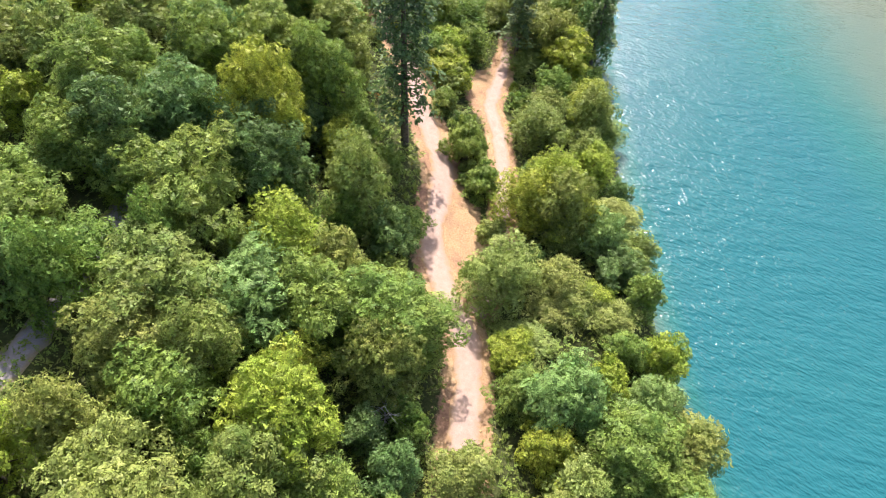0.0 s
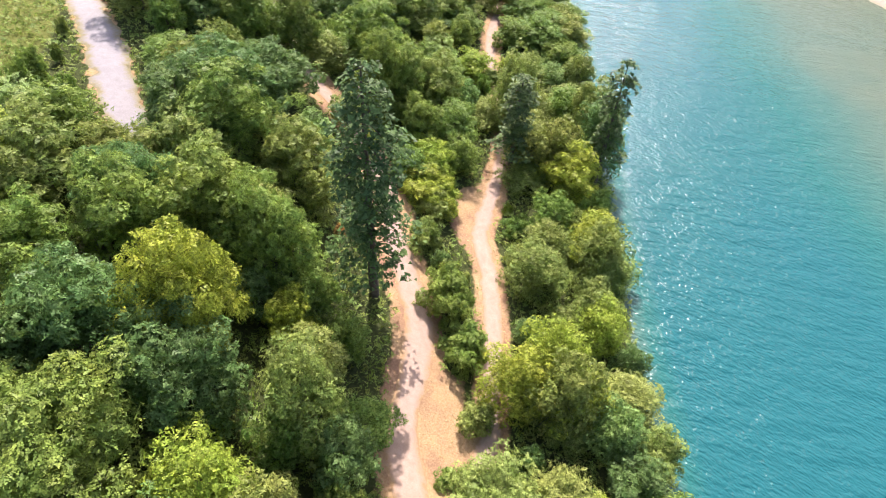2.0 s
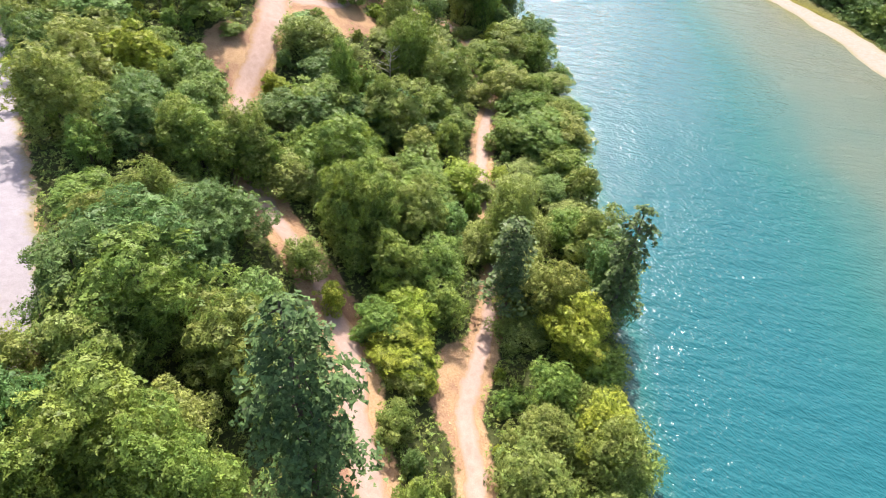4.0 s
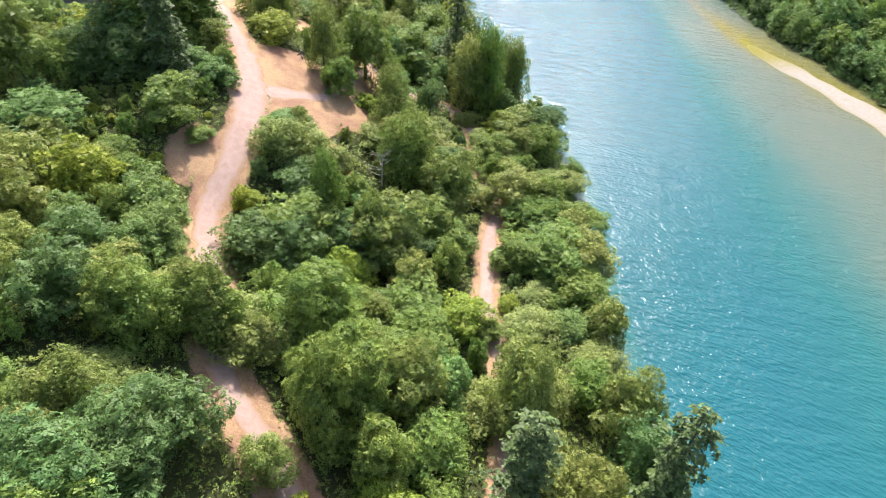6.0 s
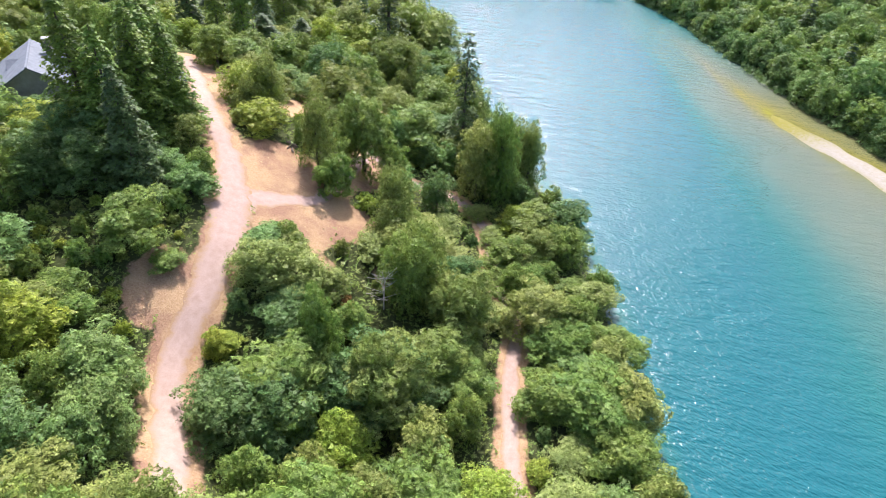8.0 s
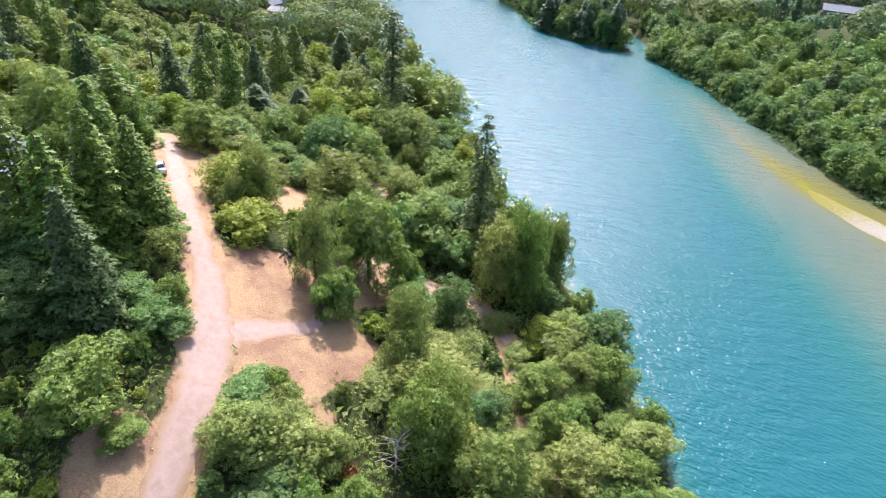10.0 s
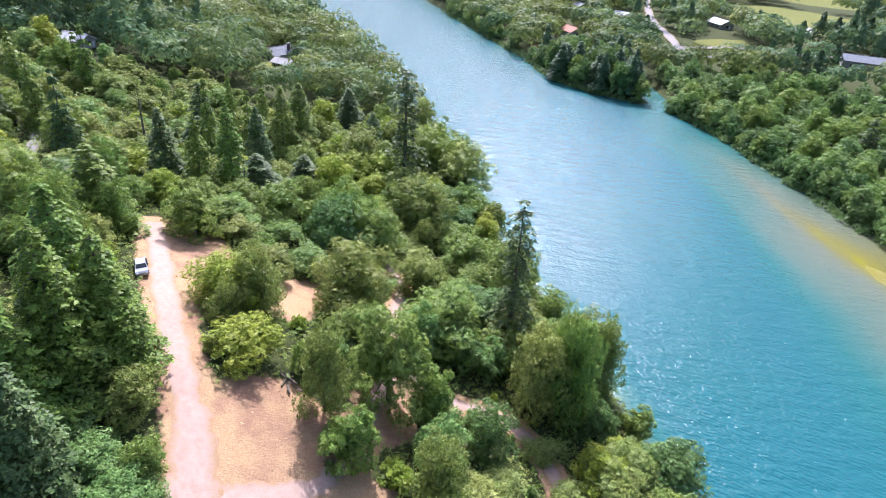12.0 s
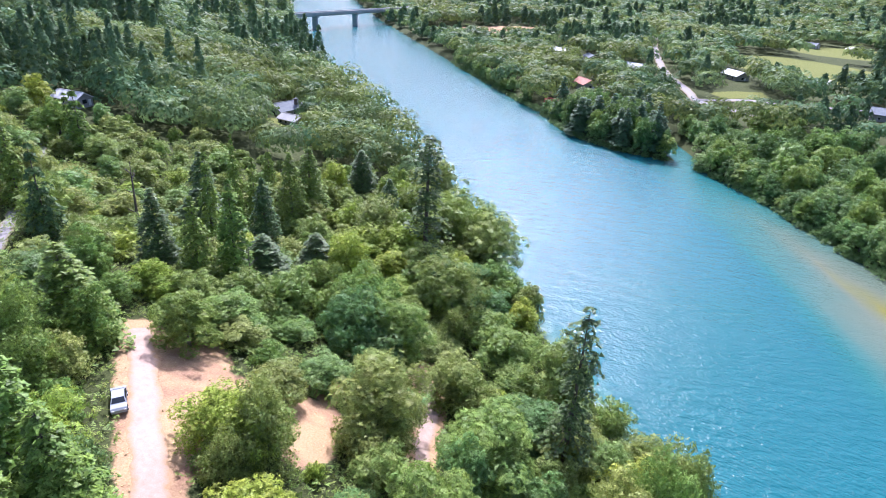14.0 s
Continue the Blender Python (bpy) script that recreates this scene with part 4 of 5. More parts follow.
# the rest of the wood between the river and the road, and beyond it
for k in range(9000):
    y = fill.uniform(8, 345)
    r = fill.uniform(3.4, 5.4) if y < 230 else fill.uniform(4.0, 6.4)
    x = fill.uniform(-75 - 0.42 * max(0, y - 60), near_shore(y) - 0.5 - 0.6 * r)
    if bare(x, y) > 0.22 or meadow(x, y) > 0.3 or by_house(x, y, 13 if y < 300 else 30) or math.hypot(x + 35.5, y - 25.5) < 5 or math.hypot(x + 34.4, y - 58) < 4.5 or not clear_of(x, y, r, 0.60):
        continue
    scrub = y > 252 and x < -58 and abs(x - poly(ROAD_XS, y)) > 11
    if scrub:
        r = fill.uniform(2.4, 4.2)
    off = x - poly(ROAD_XS, y)
    if 84 < y < 142 and -5 < off < 6.5:
        continue
    if 84 < y < 142 and -22 < off <= -5:
        r *= 0.45
    if 98 < y < 134 and min(math.hypot(p.x - x, p.y - y) for p in MAIN) < r + 0.4:
        r *= 0.55
        if min(math.hypot(p.x - x, p.y - y) for p in MAIN) < r + 0.4:
            continue
    tall = 1.0
    by_road = math.hypot(x - poly(ROAD_XS, y), 0) < 12
    if not by_road and max(bare(x + r * 0.6, y), bare(x - r * 0.6, y), bare(x, y + r * 0.6), bare(x, y - r * 0.6)) > 0.3:
        r *= 0.45
        tall = 0.8
    bramble = ((x + 47) / 10) ** 2 + ((y - 155) / 14) ** 2 < 1
    r *= 0.5 if bramble else 1
    fir = fill.random() < (0.0 if y < 240 else 0.20) and x < near_shore(y) - 20 and (not scrub or x > -72) and not bramble and max(bare(x + 2.5, y), bare(x - 2.5, y), bare(x, y - 3), bare(x, y + 3)) < 0.05
    h = fill.uniform(16, 25) if fir else (r * 1.2 if bramble else r * fill.uniform(1.4, 2.0) if scrub else r * tall * fill.uniform(1.9, 2.7))
    kind = "fir" if fir else ("shrub" if r < 2.7 or bramble else fill.choice(["maple", "maple", "alder"]))
    plant(kind, fill.choice(["dark", "dark", "green"]) if fir else fill.choice(["olive", "yellow"] if bramble else TONES if y < 235 else TONES[:5] + ["olive", "olive", "yellow", "yellow", "olive", "pale", "pale", "pale", "teal"]), x, y, h, r * (0.75 if fir else 1), far=2 if y > 285 or x < -75 else 1)
    standing.append((x, y, r))

# low bright brambles on the slope beside the track
for k in range(420):
    a, q = fill.uniform(0, 6.283), math.sqrt(fill.random())
    x, y, r = -46 + 10 * q * math.cos(a), 154 + 14 * q * math.sin(a), fill.uniform(1.3, 2.4)
    if bare(x, y) > 0.2 or any((x - a2) ** 2 + (y - b2) ** 2 < (0.5 * (r + c2)) ** 2 for a2, b2, c2 in standing):
        continue
    plant("shrub", fill.choice(["yellow", "yellow", "olive", "green"]), x, y, r * fill.uniform(1.1, 1.6), r, far=1)
    standing.append((x, y, r))

# firs on the point across the river
point = []
for k in range(400):
    x, y = fill.uniform(36, 77), fill.uniform(410, 470)
    if x < far_shore(y) + 1.5 or ((x - 82) / 8) ** 2 + ((y - 421) / 25) ** 2 < 1 or any((x - a) ** 2 + (y - b) ** 2 < 20 for a, b in point):
        continue
    point.append((x, y))
    if fill.random() < 0.4:
        plant("fir", "deep", x, y, fill.uniform(15, 24), fill.uniform(4.2, 5.8), far=1, group="trees of the far bank")
    else:
        plant("maple", fill.choice(["dark", "dark", "teal", "green"]), x, y, fill.uniform(12, 18), fill.uniform(4.2, 5.6), far=1, group="trees of the far bank")

# the wood on the far bank, first the row along the water
far_standing = [(a, b, 6.0) for a, b in point]
y = 150.0
while y < 640:
    y += fill.uniform(2.6, 5.0)
    x, r = far_shore(y) + fill.uniform(1.8, 4.0), fill.uniform(3.4, 5.2)
    if ((x - 82) / 9) ** 2 + ((y - 421) / 26) ** 2 < 1 or 408 < y < 458 or rough_ground(x, y) < 0 or (474 < y < 526 and fill.random() < 0.7):
        continue
    plant(fill.choice(["maple", "alder"]), fill.choice(["teal", "dark", "green", "dark"]), x, y, r * fill.uniform(1.7, 2.6), r, far=3, group="trees of the far bank")
    far_standing.append((x, y, r * 0.6))
for k in range(6000):
    y = fill.uniform(150, 470)
    x = far_shore(y) + fill.uniform(1.5, 95)
    r = fill.uniform(4.6, 7.2)
    if rough_ground(x, y) < 0.4 or meadow(x, y) > 0.3 or ((x - 82) / 9) ** 2 + ((y - 421) / 26) ** 2 < 1 or (y > 408 and x < 80) or (y > 436 and x > 78) or any((x - a) ** 2 + (y - b) ** 2 < (0.60 * (r + c)) ** 2 for a, b, c in far_standing):
        continue
    fir = fill.random() < 0.04
    plant("fir" if fir else fill.choice(["maple", "maple", "alder"]), fill.choice(["dark", "dark", "green"]) if fir else fill.choice(["teal", "green", "dark", "dark", "teal", "dark", "green"]), x, y, fill.uniform(15, 22) if fir else r * fill.uniform(1.9, 2.6), r * (0.8 if fir else 1), far=3, group="trees of the far bank")
    far_standing.append((x, y, r))


def open_view(x, y):
    """Kept free of trees on the river side of roads and houses beyond the water."""
    n = math.hypot(x + 18, y - 140)
    ux, uy = (x + 18) / n, (y - 140) / n
    return any(far_lane(x + ux * d, y + uy * d) < 6 or meadow(x + ux * d, y + uy * d) > 0.6 or (y > 700 and bare(x + ux * d, y + uy * d) > 0.5) for d in (0, 10, 20, 30, 42))


def far_places():
    """Where the trees of the distance stand and of which sort they are, ring by ring."""
    dice = random.Random(71)
    out = {"teal": [], "olive": [], "dark": [], "needle": []}
    dist = 172.0
    while dist < 1950:
        size = 1 + dist / 600
        step = 5.6 * size
        turns = int(radians(84) * dist / step)
        for k in range(turns):
            a = radians(-42) + radians(84) * (k + dice.uniform(-0.4, 0.4)) / turns
            far = dist + step * dice.uniform(-0.4, 0.4)
            x, y = -18 + far * math.sin(a), 152 + far * math.cos(a)
            d, e = near_shore(y) - x, x - far_shore(y)
            if (d < 3 and e < 3) or y < 330 or (e > 0 and y < 430 and e < 100) or (d > 0 and y < 348 and x > -75 - 0.42 * (y - 60)):
                continue
            if rough_ground(x, y) < 0.8 or meadow(x, y) > 0.2 or bare(x, y) > 0.3 or by_house(x, y, 45):
                continue
            if (y > 455 and open_view(x, y)) or ((x - 82) / 9) ** 2 + ((y - 421) / 26) ** 2 < 1 or (x < 78 and 408 < y < 470 and e > 0):
                continue
            if e > 0 and dice.random() < 0.2:
                continue
            hill = sstep(90, 200, d)
            stand = noise.noise((x * 0.012, y * 0.012, 4)) + dice.uniform(-0.35, 0.35) + 0.25 * hill
            sort = "needle" if stand > 0.34 else "dark" if stand > 0.08 else "teal" if stand > -0.25 else "olive"
            out[sort].append((x, y, size, far))
        dist += step
    return out


PLACES = far_places()


def far_wood(name, label, sort):
    """The wood towards the skyline: many small crowns of leaf clumps in one mesh."""
    global rng
    rng = np.random.default_rng(len(label))
    dice = random.Random(len(label))
    cs, ns, ss, tones = [], [], [], []
    for x, y, size, far in PLACES[sort]:
        z = rough_ground(x, y)
        near = min(2.4, max(0.4, 480 / far))
        if sort == "needle":
            h, r = dice.uniform(13, 23) * (0.8 if x > far_shore(y) else 1.15) * size ** 0.25, dice.uniform(3.4, 5.0) * size ** 0.75
            m = int(140 * near)
            t = rng.uniform(0.03, 1, m) ** 0.8
            ang = rng.uniform(0, 6.3, m)
            rad = r * (1 - t) ** 0.8 * (0.72 + 0.22 * np.sin(t * 24 + x) + rng.uniform(-0.15, 0.2, m)) + 0.15
            pos = np.stack([x + np.cos(ang) * rad, y + np.sin(ang) * rad, z + 1 + t * h], 1)
            nr = np.stack([np.cos(ang), np.sin(ang), np.full(m, 0.7)], 1) + rng.normal(size=(m, 3)) * 0.15
            sz = rng.uniform(0.8, 1.4, m) * 1.6 * size ** 0.75 / near ** 0.55
        else:
            r = dice.uniform(4.4, 8.4) * size ** 0.7
            h = min(17 if x > far_shore(y) else 22, r * dice.uniform(1.5, 2.2))
            m = int(200 * near)
            v = on_sphere(m)
            v[:, 2] = np.abs(v[:, 2]) * 1.15 - 0.25
            lump = 0.84 + 0.16 * np.sin(v[:, 0] * 6 + x) * np.cos(v[:, 1] * 6 + y) + 0.10 * np.sin(v[:, 2] * 9 + x)
            pos = np.array((x, y, z + h * 0.52)) + v * lump[:, None] * np.array((r, r, h * 0.46)) * rng.uniform(0.86, 1.06, (m, 1))
            nr = v + (0, 0, 0.2) + rng.normal(size=(m, 3)) * 0.2
            sz = rng.uniform(0.7, 1.3, m) * 1.35 * size ** 0.75 / near ** 0.55
        cs.append(pos)
        ns.append(nr)
        ss.append(sz)
        tones.append(np.full(3 * m, dice.uniform(0.68, 1.32)))
    vs, fs = cards(np.concatenate(cs), np.concatenate(ns), np.concatenate(ss))
    me = mesh_of(name, vs.tolist(), fs.tolist(), HAZED_LEAF[sort])
    me.attributes.new("tone", "FLOAT", "POINT").data.foreach_set("value", np.concatenate(tones))
    return tagged(new(name, me), label, "woodland", kind="stuff")


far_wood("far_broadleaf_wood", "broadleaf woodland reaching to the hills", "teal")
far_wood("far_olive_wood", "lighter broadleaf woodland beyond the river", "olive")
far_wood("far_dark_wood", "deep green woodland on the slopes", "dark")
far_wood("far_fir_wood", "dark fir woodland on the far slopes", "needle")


# low growth under and between the trees
def undergrowth(name, label, count, seed, material, size, tall):
    global rng
    rng = np.random.default_rng(seed)
    dice = random.Random(seed)
    pts = []
    for k in range(count):
        y = dice.uniform(8, 330)
        x = dice.uniform(-75 - 0.3 * max(0, y - 60), near_shore(y) - 0.3)
        if bare(x, y) > dice.uniform(0.15, 0.75):
            continue
        mound = 0.5 + 0.5 * noise.noise((x * 0.22, y * 0.22, seed))
        pts.append((x, y, rough_ground(x, y) + tall * mound * dice.uniform(0.15, 1)))
    pts = np.array(pts)
    n = np.tile((0.0, 0.0, 1.0), (len(pts), 1)) + rng.normal(size=(len(pts), 3)) * 0.5
    vs, fs = cards(pts, n, rng.uniform(0.6, 1.3, len(pts)) * size)
    return tagged(new(name, mesh_of(name, vs.tolist(), fs.tolist(), material)), label, "undergrowth", kind="stuff")


undergrowth("bramble_undergrowth", "tangled green bramble and fern undergrowth", 90000, 81, LEAF["green"], 0.75, 2.4)
undergrowth("pale_undergrowth", "pale olive grass and weeds among shrubs", 50000, 82, LEAF["olive"], 0.7, 2.0)


# bushes that hang over the far waterline
rng = np.random.default_rng(90)
brim = random.Random(90)
pts = []
for k in range(700):
    y = brim.uniform(150, 640)
    x0, r = far_shore(y) + brim.uniform(-1.0, 3.0), brim.uniform(0.8, 1.9)
    if ((x0 - 82) / 9) ** 2 + ((y - 421) / 26) ** 2 < 1:
        continue
    v = on_sphere(26)
    v[:, 2] = np.abs(v[:, 2])
    pts.append(np.array((x0, y, 0.15)) + v * (r, r, r * 1.2))
pts = np.concatenate(pts)
vs, fs = cards(pts, rng.normal(size=pts.shape) * 0.5 + (-0.4, -0.3, 0.8), rng.uniform(0.7, 1.5, len(pts)))
tagged(new("waterside_bushes", mesh_of("waterside_bushes", vs.tolist(), fs.tolist(), LEAF["dark"])), "dark green bushes hanging over the far waterline", "bushes", kind="stuff")


# ---- buildings, bridge, car and small things ----
def part(name, data, material, parent, label=""):
    """One mesh object under a thing or a part."""
    verts, faces = data
    o = new(name, mesh_of(name, [tuple(v) for v in verts], [tuple(f) for f in faces], material))
    o.parent = parent
    return tagged(o, label)


def box(x0, x1, y0, y1, z0, z1, bevel=0.0):
    bm = bmesh.new()
    bmesh.ops.create_cube(bm, size=1)
    for v in bm.verts:
        v.co = ((x0, x1)[v.co.x > 0], (y0, y1)[v.co.y > 0], (z0, z1)[v.co.z > 0])
    if bevel:
        bmesh.ops.bevel(bm, geom=bm.edges[:], offset=bevel, segments=2, affect="EDGES")
    bm.verts.index_update()
    out = [v.co[:] for v in bm.verts], [[v.index for v in f.verts] for f in bm.faces]
    bm.free()
    return out


def gable(w, l, z, rise, over, thick=0.25):
    """A pitched roof slab with eaves, ridge along y."""
    a, b = w / 2 + over, l / 2 + over
    drop = over * rise / (w / 2)
    prof = [(-a, z - drop), (0, z + rise), (a, z - drop), (a, z - drop - thick), (0, z + rise - thick), (-a, z - drop - thick)]
    vs = [(x, -b, h) for x, h in prof] + [(x, b, h) for x, h in prof]
    fs = [(i, (i + 1) % 6, (i + 1) % 6 + 6, i + 6) for i in range(6)] + [(0, 5, 4, 1), (1, 4, 3, 2), (6, 7, 10, 11), (7, 8, 9, 10)]
    return vs, fs


def house(x, y, turn, w, l, tall, rise, roof_mat, label, chimney=False, wing=False):
    h = new("house")
    tagged(h, label, "house", "houses among the trees")
    walls = [(-w / 2, -l / 2, -0.5), (w / 2, -l / 2, -0.5), (w / 2, l / 2, -0.5), (-w / 2, l / 2, -0.5), (-w / 2, -l / 2, tall), (w / 2, -l / 2, tall), (w / 2, l / 2, tall), (-w / 2, l / 2, tall), (0, -l / 2, tall + rise - 0.3), (0, l / 2, tall + rise - 0.3)]
    part("wall", (walls, [(0, 1, 5, 8, 4), (2, 3, 7, 9, 6), (1, 2, 6, 5), (3, 0, 4, 7), (4, 8, 9, 7), (8, 5, 6, 9)]), siding, h)
    roof = part("roof", gable(w, l, tall, rise, 0.6), roof_mat, h)
    part("ridge_cap", box(-0.2, 0.2, -l / 2 - 0.6, l / 2 + 0.6, tall + rise - 0.04, tall + rise + 0.09, 0.03), roof_mat, roof)
    for s in (-1, 1):
        for k in (-0.3, 0.05, 0.34):
            win = part("window", box(s * w / 2 - 0.06, s * w / 2 + 0.06, k * l - 0.75, k * l + 0.75, 0.9, 2.2), white_roof, h)
            part("pane", box(s * (w / 2 + 0.05) - 0.03, s * (w / 2 + 0.05) + 0.03, k * l - 0.62, k * l + 0.62, 1.02, 2.08), glass_dark, win)
        part("window", box(-0.8, 0.8, s * l / 2 - 0.06, s * l / 2 + 0.06, 0.9, 2.2), glass_dark, h)
    part("door", box(1.5, 2.5, -l / 2 - 0.08, -l / 2 + 0.05, 0, 2.05), white_roof, h)
    if chimney:
        ch = part("chimney", box(w * 0.22, w * 0.22 + 1.0, l * 0.2, l * 0.2 + 1.2, tall, tall + rise + 1.2, 0.04), brickwork, h)
        part("chimney_cap", box(w * 0.22 - 0.12, w * 0.22 + 1.12, l * 0.2 - 0.12, l * 0.2 + 1.32, tall + rise + 1.2, tall + rise + 1.4), concrete, ch)
    if wing:
        vs, fs = gable(w * 0.7, l * 0.6, tall * 0.95, rise * 0.75, 0.5)
        part("wing_roof", ([(-b - 0 + w * 0.1, a + w * 0.55 - w * 0.5, z) for a, b, z in vs], [f[::-1] for f in fs]), roof_mat, h)
        part("wing_wall", box(-l * 0.3 + w * 0.1, l * 0.3 + w * 0.1, -w * 0.30, w * 0.40, -0.5, tall * 0.95), siding, h)
    h.matrix_basis = pose(x, y, ground_z(x, y), 0, 0, turn)
    return h


house(-77.5, 198, 28, 11, 15, 4.0, 3.4, roofing, "large house with a grey pitched roof in trees", True, True)
house(-147, 357, 70, 6.5, 11, 2.8, 1.8, white_roof, "white bungalow with a pale roof in woodland")
house(-93, 425, -35, 10, 14, 3.2, 2.6, roofing, "riverside house with a grey brown roof", True)
house(-86, 408, 60, 6.5, 10, 2.8, 1.6, concrete, "low shed with a dull grey roof near the river")
house(168, 574, 15, 10, 16, 3.2, 2.4, white_roof, "white-roofed house on the far bank")
house(337, 808, 40, 11, 18, 3.2, 2.4, roofing, "grey-roofed farmhouse beside a field")
house(366, 780, -20, 10, 20, 3.2, 2.2, white_roof, "long pale barn beside a field")
house(206, 464, 65, 12, 26, 3.6, 2.4, roofing, "long shed with a grey mauve roof")
house(215, 560, 65, 9, 14, 3.2, 2.2, white_roof, "pale-roofed house beside the road")
house(66, 675, 30, 10, 20, 3.2, 2.0, white_roof, "white-roofed house on the far bank")
house(85, 640, 10, 9, 13, 3.2, 2.0, roofing, "grey-roofed house among firs")
house(64, 547, 20, 10, 14, 3.4, 2.4, red_roof, "rust-roofed house above the river")
house(108, 600, 50, 8, 12, 3.0, 2.0, white_roof, "white-roofed cottage among trees")

crate_dice = random.Random(9)
first_crate = None
for k in range(26):
    cx, cy = 41 + crate_dice.uniform(-8, 8), 500 + crate_dice.uniform(-9, 9)
    if first_crate is None:
        first_crate = new("stacked_crate", mesh_of("stacked_crate", *joined([box(-1.2, 1.2, -0.9, 0.9, 0, 1.3, 0.05), box(-1.25, 1.25, -0.2, 0.2, 1.26, 1.4, 0.02), box(-1.25, 1.25, -0.95, -0.7, 0.1, 0.3, 0.02)]), paint_red))
        tagged(first_crate, "rust-red crate stacked in a riverside yard", "crate", "crates in the yard")
        first_crate.matrix_basis = pose(cx, cy, ground_z(cx, cy), 0, 0, 20)
    else:
        copy_thing(first_crate, pose(cx, cy, ground_z(cx, cy), 0, 0, crate_dice.uniform(0, 180)))

for line, nm in zip(LANES, ("hill_lane", "valley_road")):
    ribbon(nm, line, 2.9, chalk, "pale road on the far bank", 0.5)


def bridge():
    a, b = Vector((-164, 811, 0)), Vector((-132, 866, 0))
    t = (b - a).normalized()
    turn = math.degrees(math.atan2(t.y, t.x))
    mid = (a + b) / 2
    top = new("road_bridge")
    tagged(top, "long grey concrete road bridge on piers over the river", "bridge")
    deck = part("deck", box(-150, 190, -5, 5, 13.6, 15.2, 0.1), concrete, top)
    part("girder", box(-150, 190, -3.2, 3.2, 12.2, 13.6), concrete, deck)
    for s in (-1, 1):
        part("parapet", box(-150, 190, s * 4.9 - 0.2, s * 4.9 + 0.2, 15.2, 16.2, 0.05), concrete, top)
    gap = (b - a).length
    for k in (-1.5, -0.5, 0.5, 1.5, 2.5):
        p = part("pier", joined([box(k * gap - 1.2, k * gap + 1.2, -3, 3, -4, 11.4, 0.3), box(k * gap - 1.7, k * gap + 1.7, -4.6, 4.6, 11.2, 12.3, 0.1)]), concrete, top)
    top.matrix_basis = pose(mid.x, mid.y, 0, 0, 0, turn)


bridge()


def car(x, y, turn):
    c = new("parked_car")
    tagged(c, "silver-grey car parked beside the gravel track", "car")
    body = [(-2.15, 0.35), (-2.2, 0.75), (-1.95, 0.95), (-1.2, 1.0), (-0.55, 1.42), (0.9, 1.45), (1.65, 1.02), (2.1, 0.95), (2.2, 0.5), (2.1, 0.3)]
    n = len(body)
    half = [0.80, 0.86, 0.86, 0.84, 0.66, 0.66, 0.82, 0.84, 0.84, 0.80]
    vs = [(px, -w, pz) for (px, pz), w in zip(body, half)] + [(px, w, pz) for (px, pz), w in zip(body, half)]
    fs = [(i, (i + 1) % n, (i + 1) % n + n, i + n) for i in range(n)] + [tuple(range(n))[::-1], tuple(range(n, 2 * n))]
    part("body", (vs, fs), paint_white, c)
    part("windscreen", ([(-1.15, -0.72, 1.05), (-1.15, 0.72, 1.05), (-0.6, 0.6, 1.42), (-0.6, -0.6, 1.42)], [(0, 1, 2, 3)]), glass_dark, c)
    part("rear_window", ([(1.58, -0.68, 1.10), (0.98, -0.6, 1.44), (0.98, 0.6, 1.44), (1.58, 0.68, 1.10)], [(0, 1, 2, 3)]), glass_dark, c)
    for s in (-1, 1):
        part("side_window", ([(-1.0, s * 0.86, 1.04), (-0.5, s * 0.70, 1.36), (0.85, s * 0.70, 1.38), (1.35, s * 0.86, 1.06)], [(0, 1, 2, 3)]), glass_dark, c)
        for k in (-1.35, 1.35):
            wheel = part("wheel", tube([(k, s * 0.66, 0.33), (k, s * 0.90, 0.33)], [0.33, 0.33], 14), rubber, c)
            part("rim", tube([(k, s * 0.88, 0.33), (k, s * 0.92, 0.33)], [0.2, 0.02], 12), white_roof, wheel)
        part("headlight", box(-2.2, -2.1, s * 0.62 - 0.15, s * 0.62 + 0.15, 0.66, 0.8), white_roof, c)
    c.matrix_basis = pose(x, y, rough_ground(x, y) + 0.1, 0, 0, turn)


car(-54.6, 207.2, 118)


def branching(height, girth, count, seed, spread, up=0.5):
    dice = random.Random(seed)
    pieces = [tube([(0, 0, -0.3), (0.1, 0, height * 0.5), (0.25, 0.1, height)], [girth, girth * 0.7, girth * 0.12], 7)]
    for k in range(count):
        z = height * dice.uniform(0.25, 0.95)
        a, l = dice.uniform(0, 6.28), spread * dice.uniform(0.5, 1)
        p = Vector((0.1, 0, z))
        q = p + Vector((math.cos(a), math.sin(a), up)) * l * 0.5
        e = q + Vector((math.cos(a + dice.uniform(-0.6, 0.6)), math.sin(a + dice.uniform(-0.6, 0.6)), up * 1.3)) * l * 0.5
        pieces.append(tube([p, q, e], [girth * 0.4, girth * 0.25, 0.02], 5))
        f = q + Vector((math.cos(a + 1), math.sin(a + 1), up)) * l * 0.35
        pieces.append(tube([q, f], [girth * 0.2, 0.015], 4))
    return joined(pieces)


def bare_tree(name, label, category, x, y, data, material):
    o = new(name, mesh_of(name, *data, material, True))
    tagged(o, label, category)
    o.matrix_basis = pose(x, y, rough_ground(x, y))


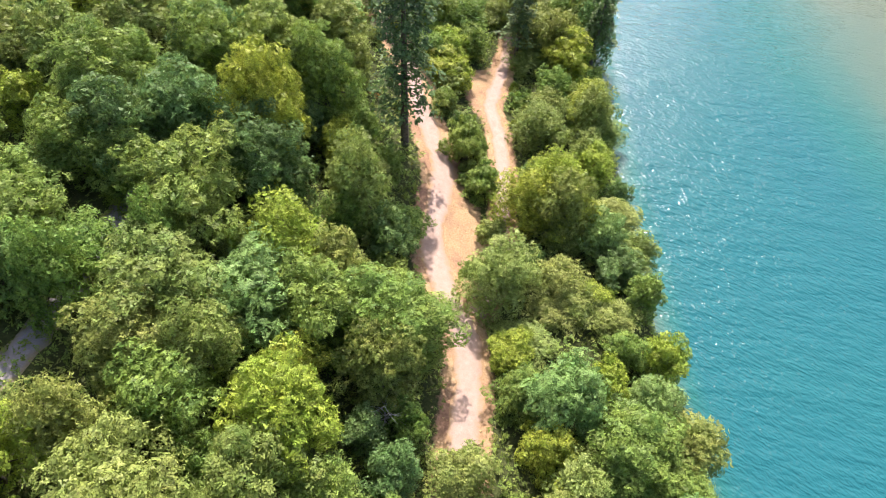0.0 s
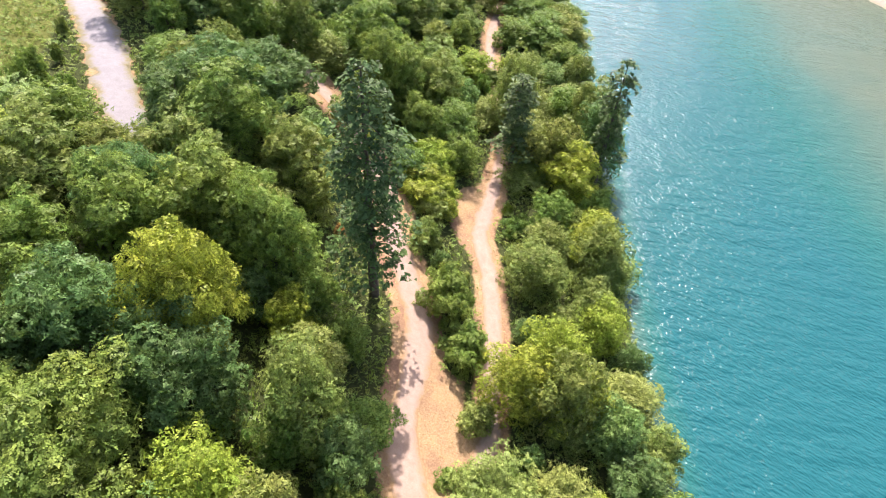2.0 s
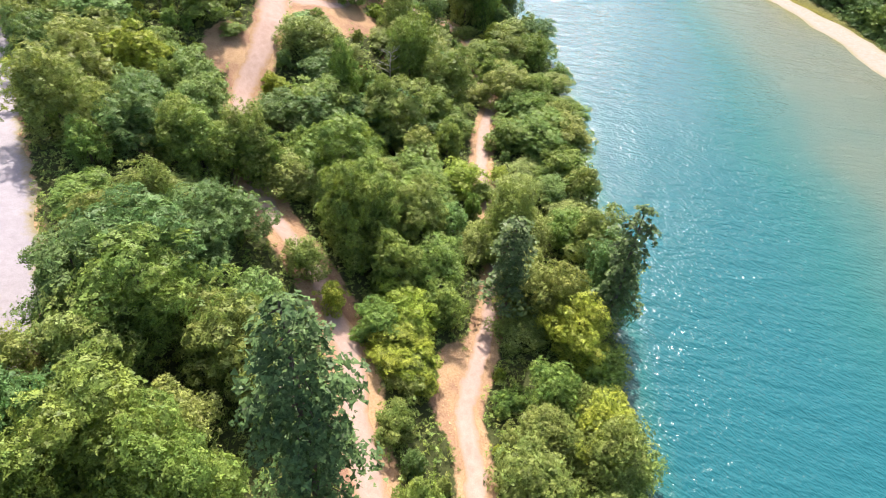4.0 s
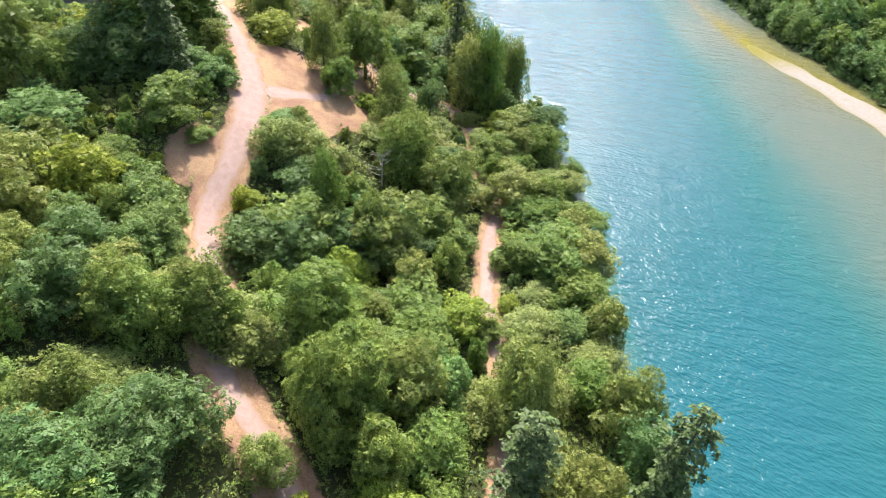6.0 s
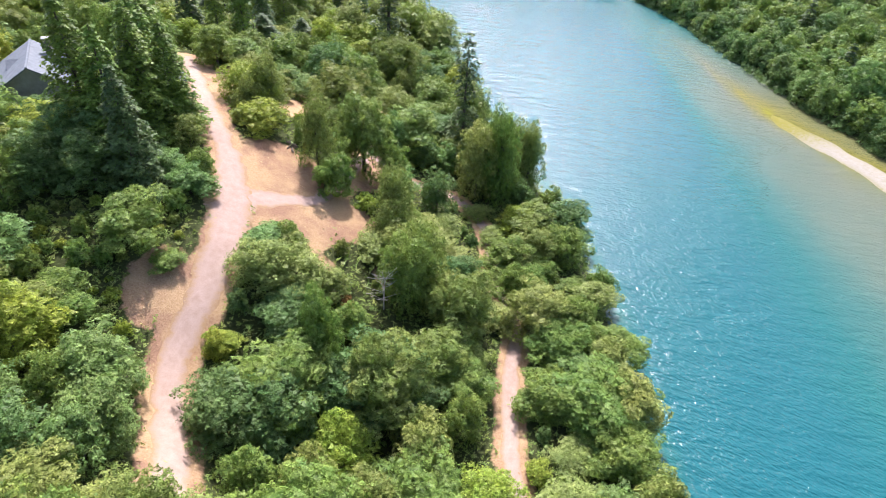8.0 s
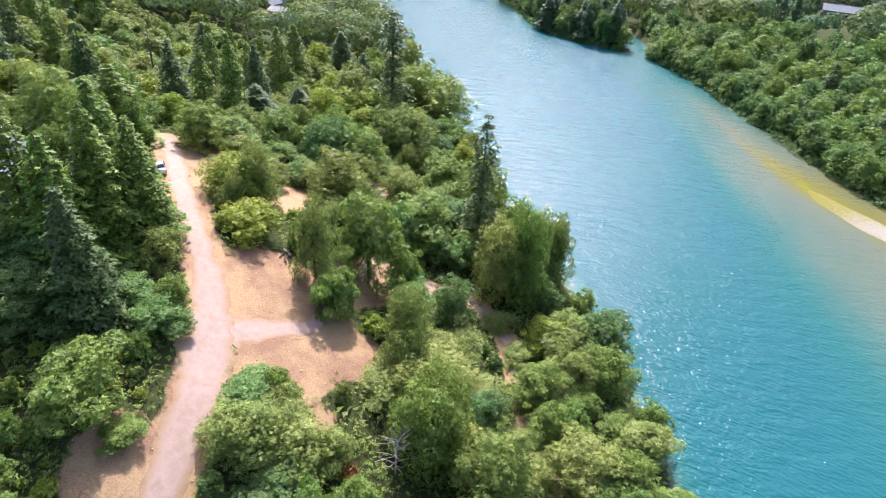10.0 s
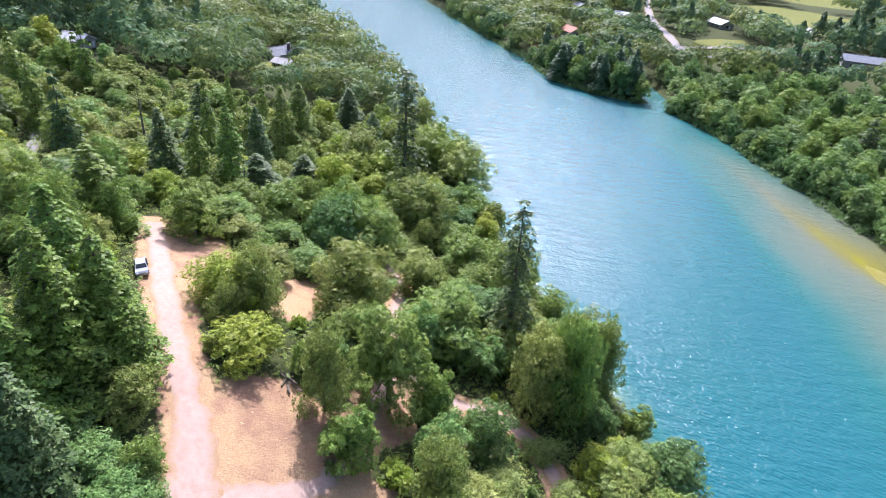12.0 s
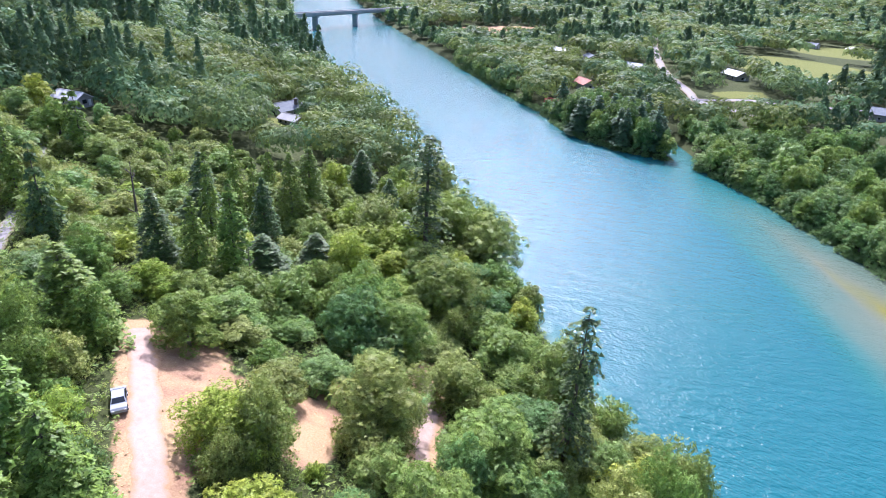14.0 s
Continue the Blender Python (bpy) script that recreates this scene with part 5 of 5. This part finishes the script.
bare_tree("dead_tree", "tall bare dead tree above the wood", "dead tree", -81.7, 266.8, branching(15, 0.32, 5, 1, 2.2), bark)
bare_tree("dead_tree", "bare leafless trunk among young alders", "dead tree", -52, 246, branching(12, 0.2, 7, 2, 2.5), bark)
bare_tree("dead_tree", "bare leafless trunk among young alders", "dead tree", -61, 251, branching(11, 0.18, 6, 3, 2.5), bark)
bare_tree("dead_shrub", "bleached dead shrub with bare white twigs", "dead shrub", -4.7, 27.4, branching(4.5, 0.10, 22, 4, 2.6, 0.35), bleached)
bare_tree("dead_shrub", "bleached dead shrub with bare white twigs", "dead shrub", -9.5, 160.5, branching(6.5, 0.12, 24, 5, 3.0, 0.5), bleached)

log_dice = random.Random(14)
for k in range(11):
    a, l = radians(log_dice.gauss(118, 22)), log_dice.uniform(1.6, 4.2)
    x, y = -29.8 + log_dice.uniform(-1.1, 1.1), 191.2 + log_dice.uniform(-1.4, 1.4)
    z = rough_ground(x, y) + log_dice.uniform(0.12, 0.5)
    w = log_dice.uniform(0.07, 0.15)
    d = Vector((math.cos(a), math.sin(a), log_dice.uniform(-0.05, 0.12))) * l / 2
    side = d.cross(Vector((0, 0, 1))).normalized() * 0.15 * l
    o = new("fallen_branch", mesh_of("fallen_branch", *joined([tube([-d, side * 0.2, d], [w, w * 0.8, w * 0.35], 7), tube([d * 0.2, d * 0.5 + side], [w * 0.5, 0.02], 5)]), bark, True))
    tagged(o, "dry brown fallen branch in a heap on grass", "branch", "heap of fallen branches")
    o.matrix_basis = pose(x, y, z)

# tufts of dry grass over the openings
tuft_dice = random.Random(33)
pts = []
for k in range(14000):
    x, y = tuft_dice.uniform(-62, 14), tuft_dice.uniform(25, 250)
    b = bare(x, y)
    if not 0.3 < b or tuft_dice.random() > 0.75:
        continue
    q = _all[np.abs(_all[:, 1] - y) < 6]
    if len(q) and float(np.min(np.hypot(q[:, 0] - x, q[:, 1] - y) - q[:, 2])) < -0.1:
        continue
    pts.append((x, y, rough_ground(x, y) + 0.04))
pts = np.array(pts)
rng = np.random.default_rng(3)
straw_mat = surface("straw", [(0.3, (0.40, 0.26, 0.11)), (0.7, (0.62, 0.46, 0.24))], 0.4, 0.9, 0.0)
vs, fs = cards(pts, rng.normal(size=(len(pts), 3)) * 0.4 + (0, 0, 1), rng.uniform(0.15, 0.35, len(pts)))
tagged(new("dry_grass", mesh_of("dry_grass", vs.tolist(), fs.tolist(), straw_mat)), "straw-coloured dry grass tufts in the clearing", "grass", kind="stuff")
